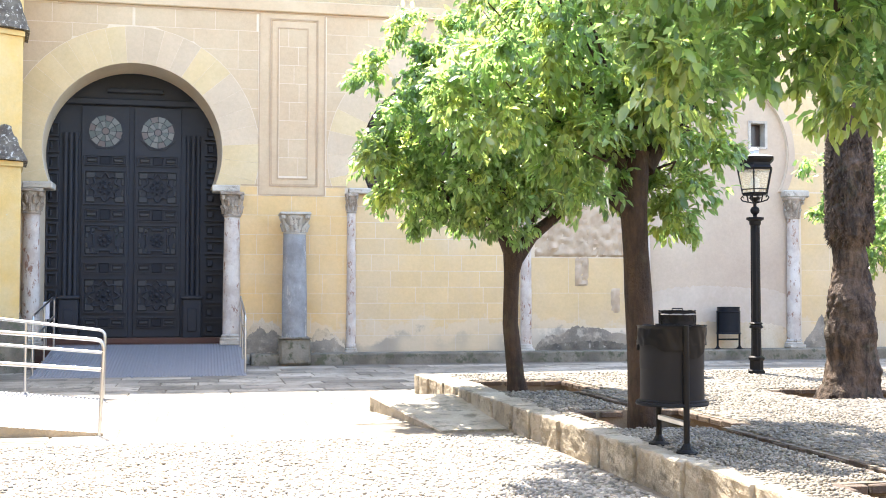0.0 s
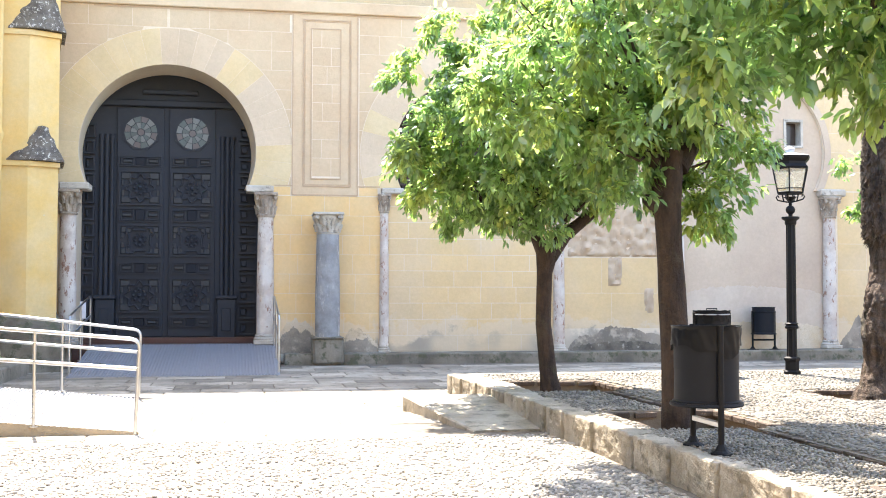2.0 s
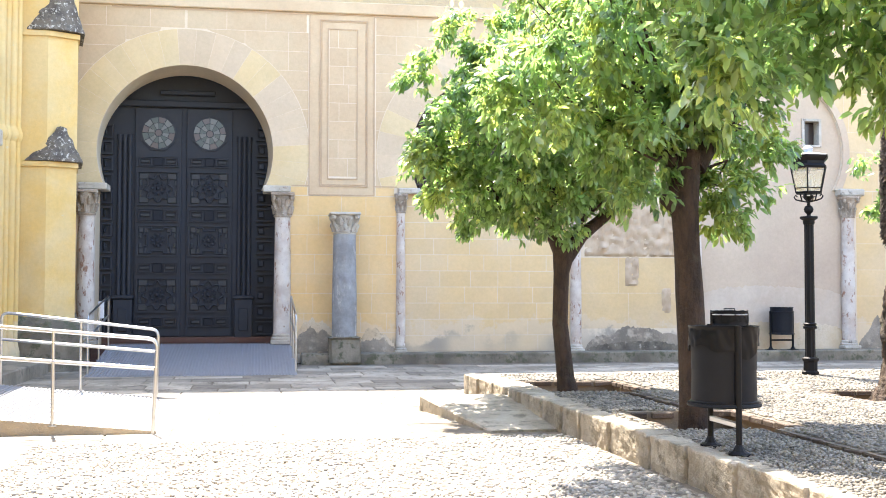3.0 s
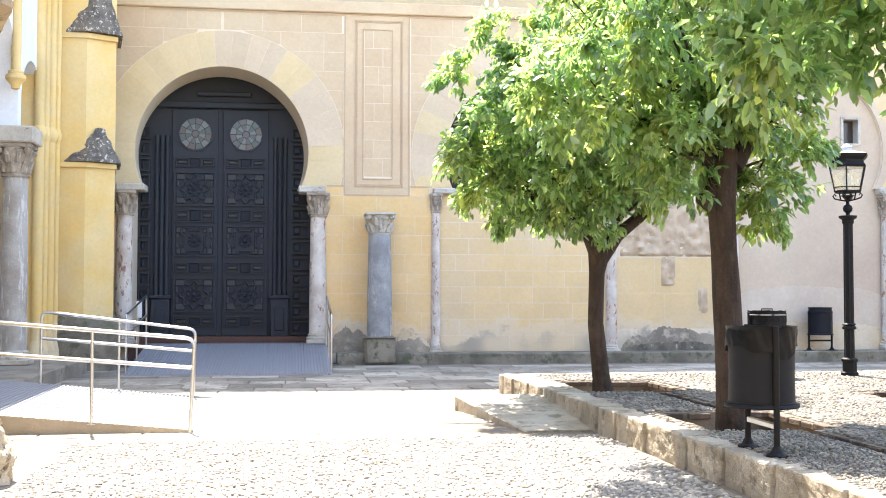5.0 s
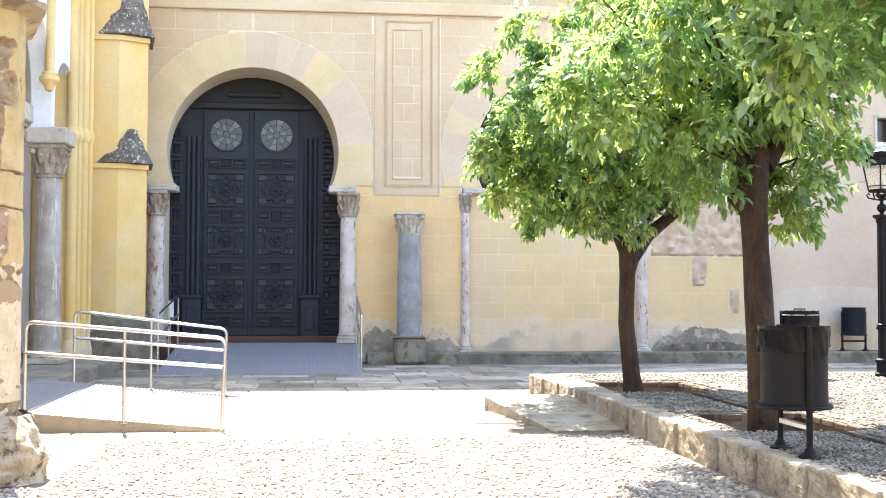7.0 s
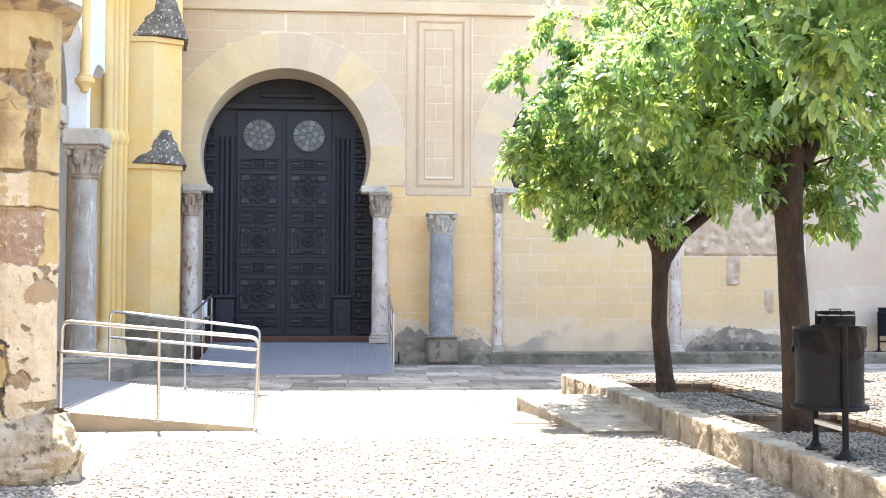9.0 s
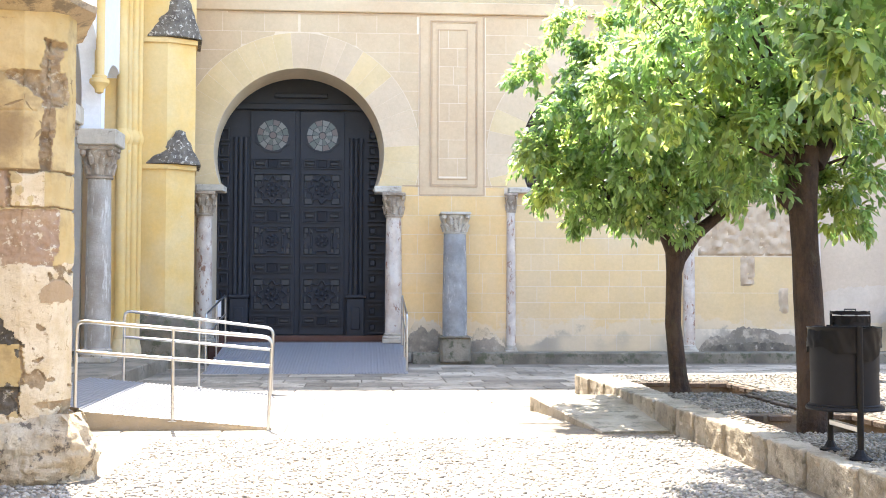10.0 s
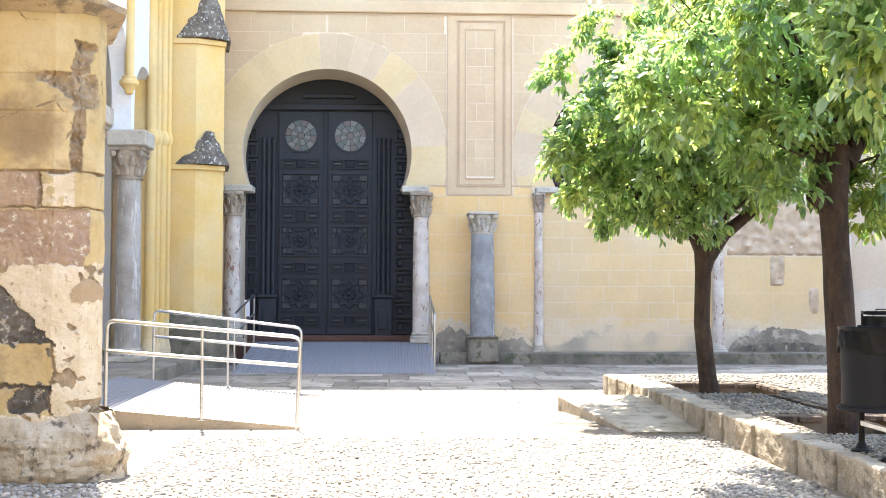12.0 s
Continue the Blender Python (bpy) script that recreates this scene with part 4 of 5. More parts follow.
def side_ramp():
    t = thing("ramp", (-1.02, 12.3, 0), "low metal access ramp with a ribbed deck", "ramp")
    x_top = -3.9
    slope = 0.19 / 2.1
    deck = Mesh()
    n = 30
    for i in range(n):
        xa, xb = -1.02 + (x_top + 1.02) * i / n, -1.02 + (x_top + 1.02) * (i + 1) / n
        za, zb = (-1.02 - xa) * slope + 0.008, (-1.02 - xb) * slope + 0.008
        s = 0.32 * (1 - i / n)
        s2 = 0.32 * (1 - (i + 1) / n)
        deck.add([(xa + 1.02, 0, za), (xb + 1.02, 0, zb), (xb + 1.02 - s2, 3.95, zb), (xa + 1.02 - s, 3.95, za)], [(0, 1, 2, 3)])
    part("deck", deck, M_PLATE, t)
    for k in range(46):
        xa = -0.05 - k * 0.062
        za = -xa * slope + 0.008
        s0 = 0.32 * (1 + xa / 2.88)
        rib = Mesh().add([(xa, 0.02, za), (xa - 0.036, 0.02, za + 0.003), (xa - 0.036 - s0, 3.93, za + 0.003), (xa - s0, 3.93, za),
                          (xa - 0.008, 0.02, za + 0.018), (xa - 0.028, 0.02, za + 0.02), (xa - 0.028 - s0, 3.93, za + 0.02), (xa - 0.008 - s0, 3.93, za + 0.018)],
                         [(0, 1, 5, 4), (2, 3, 7, 6), (4, 5, 6, 7), (1, 2, 6, 5), (0, 4, 7, 3)])
        part("rib", rib, M_PLATE, t)
    part("side_plate", Mesh().plate([(0, 0), (x_top + 1.02, 0), (x_top + 1.02, 2.88 * slope + 0.03), (0, 0.03)], -0.012, 0.0), M_SIDE, t, "dimpled sandy metal side plate")
    part("side_plate", Mesh().plate([(0, 0), (x_top + 1.02, 0), (x_top + 1.02, 2.88 * slope), (0, 0.008)], 3.95, 3.962), M_PLATE, t)


side_ramp()
rail_set("handrail", "stainless steel handrail with two rails along the side ramp",
         [[(-3.11, 12.3, 0.2), (-3.10, 12.3, 1.18), (-1.02, 12.3, 1.0), (-1.06, 12.3, 0.0)], [(-3.10, 12.3, 0.85), (-1.05, 12.3, 0.69)]],
         [((-2.08, 12.3, 0.1), (-2.08, 12.3, 1.08))])
rail_set("handrail", "stainless steel handrail with two rails along the side ramp",
         [[(-3.45, 16.3, 0.22), (-3.44, 16.3, 1.22), (-1.34, 16.3, 0.97), (-1.36, 16.3, 0.02)], [(-3.45, 16.3, 0.85), (-1.35, 16.3, 0.66)]],
         [((-2.39, 16.3, 0.13), (-2.39, 16.3, 1.09))])


def door_ramp():
    t = thing("ramp", (-1.1, 20.6, 0), "grey ribbed metal ramp up to the door", "ramp")
    w, L, h = 1.86, 3.42, 0.415
    part("deck", Mesh().add([(-w, 0, 0.01), (w, 0, 0.01), (w, L, h), (-w, L, h), (-w, 0, -0.01), (w, 0, -0.01), (w, L, -0.01), (-w, L, -0.01)],
                            [(0, 1, 2, 3), (0, 4, 5, 1), (1, 5, 6, 2), (0, 3, 7, 4), (2, 6, 7, 3)]), M_PLATE, t)
    k = h / L
    n = 62
    for i in range(n):
        x = -w + 0.03 + i * (2 * w - 0.06) / n
        rib = Mesh().add([(x, 0.02, 0.012), (x + 0.034, 0.02, 0.012), (x + 0.034, L, h + 0.002), (x, L, h + 0.002),
                          (x + 0.006, 0.02, 0.026), (x + 0.028, 0.02, 0.026), (x + 0.028, L, h + 0.016), (x + 0.006, L, h + 0.016)],
                         [(0, 1, 5, 4), (2, 3, 7, 6), (4, 5, 6, 7), (1, 2, 6, 5), (0, 4, 7, 3)])
        part("rib", rib, M_PLATE, t)


door_ramp()
for x in (0.74, -2.94):
    rail_set("handrail", "stainless steel handrail beside the door ramp",
             [[(x, 20.85, 0.02), (x, 20.85, 1.08), (x, 23.7, 1.42), (x, 23.7, 0.38)], [(x, 20.85, 0.68), (x, 23.7, 1.02)]],
             [((x, 22.3, 0.2), (x, 22.3, 1.25))])
board = thing("notice_board", (-3.12, 23.95, 0.41), "small white notice board beside the door", "sign")
part("panel", Mesh().box(-0.06, 0.06, -0.01, 0.01, 0.55, 0.9, 0.004), M_WHITEBOARD, board)
part("stand", Mesh().tube([(0, 0, 0), (0, 0, 0.56)], 0.012, 8), M_STEEL, board)


# ---- lamp ----
def street_lamp(x, y, z):
    t = thing("street_lamp", (x, y, z), "black iron lamp post with a six-sided glass lantern", "street lamp")
    part("base", Mesh().lathe(0, 0, [(0.13, 0), (0.13, 0.05), (0.105, 0.07), (0.105, 0.2), (0.125, 0.22), (0.125, 0.25), (0.09, 0.27)], 8), M_IRON, t)
    pole = Mesh()
    seg, prof = 16, [(0.075, 0.26), (0.072, 0.70), (0.068, 2.28)]
    v = []
    for r, h in prof:
        for i in range(seg):
            q = r * (1.0 if i % 2 else 0.84)
            v.append((q * math.cos(2 * math.pi * i / seg), q * math.sin(2 * math.pi * i / seg), h))
    pole.add(v, [(j * seg + i, j * seg + (i + 1) % seg, (j + 1) * seg + (i + 1) % seg, (j + 1) * seg + i) for j in range(2) for i in range(seg)])
    part("pole", pole, M_IRON, t)
    part("collar", Mesh().lathe(0, 0, [(0.07, 0.68), (0.1, 0.69), (0.1, 0.72), (0.08, 0.74), (0.1, 0.76), (0.07, 0.78)], 12), M_IRON, t)
    part("pole_head", Mesh().lathe(0, 0, [(0.075, 2.24), (0.085, 2.26), (0.085, 2.30), (0.13, 2.33), (0.13, 2.36), (0.03, 2.37), (0.03, 2.40), (0.062, 2.43), (0.07, 2.47), (0.055, 2.51), (0.025, 2.53), (0.025, 2.60), (0.1, 2.66)], 14), M_IRON, t, smooth=True)
    for k in range(4):
        a = math.pi / 4 + k * math.pi / 2
        c, s = math.cos(a), math.sin(a)
        pts = [(0.02 * c, 0.02 * s, 2.58), (0.12 * c, 0.12 * s, 2.60), (0.19 * c, 0.19 * s, 2.62), (0.215 * c, 0.215 * s, 2.66), (0.19 * c, 0.19 * s, 2.69), (0.17 * c, 0.17 * s, 2.66)]
        part("scroll", Mesh().tube(pts, 0.011, 6), M_IRON, t, smooth=True)
        part("strut", Mesh().tube([(0.10 * c, 0.10 * s, 2.6), (0.13 * c, 0.13 * s, 2.74)], 0.012, 6), M_IRON, t)
    lan = part("lantern", Mesh().lathe(0, 0, [(0.2, 2.70), (0.205, 2.73), (0.19, 2.735)], 6), M_IRON, t)
    n = 6
    lo, hi, zl, zh = 0.20, 0.28, 2.71, 3.08
    for k in range(n):
        a, b = 2 * math.pi * k / n, 2 * math.pi * (k + 1) / n
        p = lambda r, ang, z_: (r * math.cos(ang), r * math.sin(ang), z_)
        part("bar", Mesh().tube([p(lo, a, zl), p(hi, a, zh)], 0.011, 6), M_IRON, lan)
        part("bar", Mesh().tube([p(hi, a, zh), p(hi, b, zh)], 0.012, 6), M_IRON, lan)
        part("bar", Mesh().tube([p(lo + 0.02, a, zl + 0.07), p(lo + 0.02, b, zl + 0.07)], 0.008, 6), M_IRON, lan)
        pane = part("pane", Mesh().add([p(lo - 0.005, a, zl), p(lo - 0.005, b, zl), p(hi - 0.005, b, zh), p(hi - 0.005, a, zh), p(lo - 0.009, a, zl), p(lo - 0.009, b, zl), p(hi - 0.009, b, zh), p(hi - 0.009, a, zh)],
                                       [(0, 1, 2, 3), (7, 6, 5, 4), (0, 4, 5, 1), (2, 6, 7, 3), (1, 5, 6, 2), (0, 3, 7, 4)]), M_GLASS, lan)
        pane.visible_shadow = False
    part("crown", Mesh().lathe(0, 0, [(0.285, 3.08), (0.30, 3.10), (0.265, 3.14), (0.265, 3.18), (0.315, 3.23), (0.325, 3.265), (0.30, 3.27)], 6), M_IRON, lan)
    part("roof", Mesh().lathe(0, 0, [(0.325, 3.266), (0.12, 3.315), (0.075, 3.32), (0.07, 3.36), (0.085, 3.38), (0.05, 3.41), (0.0, 3.43)], 6), M_ROOF, lan, "sheet metal roof, sky reflection in its pale colour")
    part("globe", Mesh().lathe(0, 0, [(0.01, 2.72), (0.05, 2.76), (0.075, 2.84), (0.06, 2.94), (0.02, 2.99)], 12), M_FROST, lan, "frosted lamp bulb", True)


street_lamp(8.15, 15.65, 0.28)


# ---- litter bins ----
def litter_bin(x, y, z, turn, label, bag=True, handle=False, h=0.97):
    t = thing("litter_bin", (x, y, z), label, "litter bin", "round litter bins on two posts")
    t.rotation_euler = (0, 0, radians(turn))
    r = 0.25
    part("drum", Mesh().lathe(0, 0, [(r, 0.36), (r + 0.012, 0.365), (r + 0.012, 0.385), (r, 0.39), (r * 0.985, 0.62), (r * 0.985, 0.63), (r, 0.63), (r, 0.94), (r + 0.01, 0.945), (r + 0.01, 0.96), (r - 0.02, 0.96), (r - 0.02, 0.5), (0.0, 0.48)], 36), M_DRUM, t, smooth=True)
    part("bottom_rim", Mesh().lathe(0, 0, [(0.02, 0.345), (r + 0.03, 0.345), (r + 0.035, 0.355), (r + 0.03, 0.372), (0.02, 0.372)], 36), M_DRUM, t, smooth=True)
    for s in (-1, 1):
        part("post", Mesh().tube([(0, s * (r + 0.018), 0.0), (0, s * (r + 0.018), h)], 0.024, 10), M_IRON, t, smooth=True)
        part("foot", Mesh().lathe(0, s * (r + 0.018), [(0.085, 0), (0.085, 0.012), (0.05, 0.03), (0.026, 0.075)], 10).box(-0.02, 0.02, s * (r + 0.018) - 0.13, s * (r + 0.018) + 0.13, 0, 0.012), M_IRON, t)
    part("crossbar", Mesh().box(-0.018, 0.018, -r, r, 0.20, 0.24, 0.004), M_STEEL if bag else M_IRON, t)
    if bag:
        seg, rows = 90, 12
        v = []
        for j in range(rows):
            zz = 0.965 - 0.17 * j / (rows - 1)
            for i in range(seg):
                a = 2 * math.pi * i / seg
                low = 0.12 * noise.noise((math.cos(a) * 1.5, math.sin(a) * 1.5, 3))
                fold = 0.02 * noise.noise((math.cos(a) * 6 + zz * 4, math.sin(a) * 6, zz * 7)) + 0.014 * abs(noise.noise((math.cos(a) * 11 + zz * 9, math.sin(a) * 11, zz * 16)))
                q = r + 0.012 + fold * (0.35 if j < 2 else 0.75) + (0.006 if j == 0 else 0)
                v.append((q * math.cos(a), q * math.sin(a), zz - low * j / rows + 0.01 * noise.noise((math.cos(a) * 4, math.sin(a) * 4, 8))))
        for i in range(seg):
            a = 2 * math.pi * i / seg
            v.append(((r - 0.03) * math.cos(a), (r - 0.03) * math.sin(a), 0.80))
        v2 = v[-seg:] + v[:-seg]
        part("bin_liner", Mesh().add(v2, [(j * seg + i, j * seg + (i + 1) % seg, (j + 1) * seg + (i + 1) % seg, (j + 1) * seg + i) for j in range(rows) for i in range(seg)]), M_BAG, t, "wrinkled black plastic bin liner folded over the rim", True)
    if handle:
        part("handle", Mesh().tube([(0, -0.08, h - 0.01), (0, -0.08, h + 0.06), (0, 0.08, h + 0.06), (0, 0.08, h - 0.01)], 0.01, 8), M_IRON, t)
        part("lid", Mesh().lathe(0, 0, [(0.02, h - 0.03), (r + 0.02, h - 0.03), (r + 0.024, h - 0.02), (r + 0.015, h - 0.012), (0.02, h + 0.004)], 30), M_ROOF if bag else M_DRUM, t, "flat metal lid", True)
        part("lid_bar", Mesh().tube([(0, -r - 0.04, h - 0.01), (0, r + 0.04, h - 0.01)], 0.014, 8), M_IRON, t)
    return t


litter_bin(3.60, 8.30, 0.28, 0, "round dark steel litter bin with a black liner on two posts")
litter_bin(6.77, 15.4, 0.28, 90, "dark litter bin with black liner and top handle", True, True, 0.93)
litter_bin(11.70, 23.78, 0.22, 90, "dark steel litter bin standing against the wall", False, True, 0.87)


# ---- trees ----
def leaves(rng, centre, radii, clumps, size, bottom=None, core=1.0, droop=0.75):
    """Leaf verts and faces of a crown: domed clumps of leafy sprays at the branch ends, and a dense shaded core."""
    c, R = np.array(centre), np.array(radii)

    def low(p):
        return bottom is not None and p[2] < bottom + 0.10 * max(0.0, p[0] - c[0]) + 0.25 * noise.noise(Vector((p[0] * 1.7, p[1] * 1.7, 5.0)))

    sprays = []
    tries = 0
    while len(sprays) < clumps * 17 and tries < clumps * 40:
        tries += 1
        d = rng.normal(size=3)
        d /= np.linalg.norm(d)
        lump = 1 + 0.13 * noise.noise(Vector(d * 2.3) + Vector(centre)) + 0.16 * noise.noise(Vector(d * 5.0) + Vector(centre))
        p = c + d * R * lump * (0.46 + 0.54 * rng.random() ** 0.6)
        if low(p):
            continue
        rc = size * rng.uniform(1.8, 3.4)
        axis = d * 0.8 + np.array([0, 0, 0.55])
        for _ in range(17):
            e = rng.normal(size=3) * 0.75 + axis
            e /= np.linalg.norm(e)
            q = p + e * np.array([rc, rc, rc * 0.75]) * (0.55 + 0.45 * rng.random())
            sprays.append((q, e))
    for _ in range(int(clumps * 3 * core)):
        d = rng.normal(size=3)
        d /= np.linalg.norm(d)
        p = c + d * R * 0.78 * rng.random() ** 0.4
        if not low(p):
            sprays.append((p, d))
    V, Fc, k = [], [], 0
    for p, d in sprays:
        twig = d + rng.normal(size=3) * 0.35 + np.array([0, 0, -0.1])
        twig /= np.linalg.norm(twig)
        length = size * (1.2 + 1.3 * rng.random())
        per = int(rng.integers(7, 12))
        for i in range(per):
            o = p + twig * length * (i / per - 0.5) + rng.normal(size=3) * size * 0.12
            a = twig * 0.7 + rng.normal(size=3) * 0.6 + np.array([0, 0, -droop * (0.4 + 1.2 * rng.random())])
            a /= np.linalg.norm(a)
            s = np.cross(a, np.array([0, 0, 1.0]) + rng.normal(size=3) * 0.4)
            s /= np.linalg.norm(s) + 1e-9
            u = np.cross(s, a)
            L = size * (0.6 + 0.65 * rng.random())
            w = L * (0.42 + 0.14 * rng.random())
            V += [o, o + a * L * 0.3 + s * w * 0.42 + u * w * 0.14, o + a * L * 0.7 + s * w * 0.36 + u * w * 0.05 - u * L * 0.05, o + a * L - u * L * 0.14,
                  o + a * L * 0.7 - s * w * 0.36 + u * w * 0.05 - u * L * 0.05, o + a * L * 0.3 - s * w * 0.42 + u * w * 0.14, o + a * L * 0.5 - u * L * 0.02]
            Fc += [(k, k + 1, k + 6), (k + 1, k + 2, k + 6), (k + 2, k + 3, k + 6), (k + 3, k + 4, k + 6), (k + 4, k + 5, k + 6), (k + 5, k, k + 6)]
            k += 7
    return np.array(V), Fc


def raw_mesh(name, V, F, material, smooth=False):
    me = bpy.data.meshes.new(name)
    me.from_pydata(V.tolist(), [], F)
    me.materials.append(material)
    if smooth:
        me.polygons.foreach_set("use_smooth", [True] * len(me.polygons))
    return me


def orange_tree(seed, at, trunk, limbs, crowns, label, size=0.11):
    """trunk and limbs: lists of (points, radii) from the foot; crowns: (centre, radii, clumps, bottom)."""
    rng = np.random.default_rng(seed)
    t = thing("orange_tree", at, label, "tree", "row of orange trees")
    o = np.array(at)
    part("trunk", Mesh().tube([Vector(p) - Vector(at) for p in trunk[0]], trunk[1], 20, 0.22, 4.0), M_BARK, t, smooth=True)
    for pts, rr in limbs:
        part("limb", Mesh().tube([Vector(p) - Vector(at) for p in pts], rr, 10, 0.15, 5.0), M_BARK, t, smooth=True)
    V, F, k = [], [], 0
    for centre, radii, clumps, bottom in crowns:
        v, f = leaves(rng, centre, radii, clumps, size, bottom)
        V.append(v - o)
        F += [tuple(i + k for i in q) for q in f]
        k += len(v)
    ob = new("crown", raw_mesh("crown", np.concatenate(V), F, M_LEAF, True))
    ob.parent = t
    ob["label"] = "dense glossy green leaves, yellow-green where backlit"
    twigs = Mesh()
    for centre, radii, clumps, bottom in crowns:
        for i in range(4 + clumps // 8):
            d = rng.normal(size=3)
            d /= np.linalg.norm(d)
            d[2] = abs(d[2]) * 0.8 + 0.25
            c = np.array(centre)
            b = np.array(trunk[0][-1]) * 0.6 + c * 0.4
            e = c + d * np.array(radii) * 0.66
            mid = (b + e) / 2 + rng.normal(size=3) * 0.12
            if centre[1] < 7 and e[1] > 5.6:
                continue
            twigs.tube([Vector(b - o), Vector(mid - o), Vector(e - o)], [0.022, 0.013, 0.005], 5)
    tagged(part("twig_mass", twigs, M_BARK, t), kind="stuff")
    return t


orange_tree(3, (4.0, 14.2, 0.1),
            ([(4.02, 14.2, 0.05), (3.98, 14.2, 0.4), (3.91, 14.2, 1.1), (3.93, 14.2, 1.75), (3.97, 14.2, 2.05)], [0.16, 0.115, 0.10, 0.108, 0.15]),
            [([(3.95, 14.2, 1.95), (3.82, 14.15, 2.2), (3.6, 14.1, 2.6), (3.2, 14.0, 3.1)], [0.10, 0.09, 0.07, 0.04]),
             ([(4.0, 14.2, 1.95), (4.22, 14.25, 2.25), (4.6, 14.3, 2.55), (4.9, 14.3, 2.9)], [0.11, 0.09, 0.07, 0.04])],
            [((3.58, 14.2, 3.72), (1.72, 1.5, 1.5), 150, 2.34), ((3.45, 14.1, 2.78), (1.25, 1.0, 0.38), 30, 2.26), ((4.5, 14.0, 2.95), (0.45, 0.6, 0.3), 7, 2.66), ((2.12, 14.2, 3.2), (0.2, 0.4, 0.2), 3, None)],
            "orange tree with slender dark trunk and round glossy crown", 0.115)
orange_tree(5, (4.07, 10.1, 0.1),
            ([(4.09, 10.1, 0.05), (4.075, 10.1, 0.5), (4.07, 10.1, 1.0), (4.045, 10.1, 1.5), (4.03, 10.1, 1.9), (4.01, 10.1, 2.3), (4.06, 10.1, 2.85)], [0.165, 0.142, 0.140, 0.126, 0.122, 0.138, 0.118]),
            [([(3.76, 10.04, 2.38), (3.83, 10.06, 2.37), (3.96, 10.08, 2.26)], [0.05, 0.075, 0.09]),
             ([(4.0, 10.1, 2.22), (3.90, 10.08, 2.42), (3.86, 10.1, 2.9), (3.6, 10.1, 3.4)], [0.07, 0.075, 0.06, 0.04]),
             ([(4.1, 10.1, 2.7), (4.4, 10.2, 3.1), (4.8, 10.3, 3.5)], [0.11, 0.08, 0.04])],
            [((3.50, 10.1, 4.0), (1.6, 1.3, 1.2), 88, 2.85), ((4.65, 10.3, 4.15), (0.95, 1.1, 0.75), 26, 3.4), ((4.15, 9.75, 3.3), (0.6, 0.45, 0.3), 12, 3.0), ((2.55, 9.8, 3.2), (0.5, 0.5, 0.3), 8, 2.76), ((3.42, 10.1, 2.75), (0.32, 0.4, 0.4), 9, 2.35), ((4.42, 10.25, 2.42), (0.22, 0.25, 0.2), 6, None), ((4.72, 10.6, 3.02), (0.34, 0.4, 0.22), 6, 2.8)],
            "orange tree with a thick dark trunk and a dense leafy crown", 0.108)
orange_tree(8, (4.2, 5.9, 0.1),
            ([(4.2, 5.9, 0.05), (4.2, 5.9, 1.0), (4.2, 5.9, 2.3)], [0.17, 0.14, 0.15]),
            [([(4.2, 5.9, 2.2), (4.3, 5.8, 2.9), (4.3, 5.8, 3.6)], [0.10, 0.07, 0.04])],
            # Second clump sits unseen overhead, added to shade the leaves below it.
            [((3.15, 6.1, 3.8), (1.25, 1.0, 0.95), 50, 3.02), ((3.4, 6.4, 4.75), (1.6, 1.3, 0.6), 26, 4.2), ((2.72, 6.0, 2.80), (0.2, 0.3, 0.2), 4, 2.5), ((3.75, 6.0, 3.1), (0.6, 0.7, 0.6), 20, 2.6), ((4.6, 6.2, 3.6), (1.1, 1.1, 1.0), 25, 2.6)],
            "orange tree whose leafy branches hang down close by", 0.105)
orange_tree(9, (11.2, 16.0, 0.1),
            ([(11.2, 16.0, 0.05), (11.2, 16.0, 1.4), (11.2, 16.0, 2.0)], [0.16, 0.13, 0.14]), [],
            [((11.2, 16.0, 3.2), (1.5, 1.5, 1.3), 60, 1.9)],
            "orange tree with sunlit yellow-green leaves", 0.115)


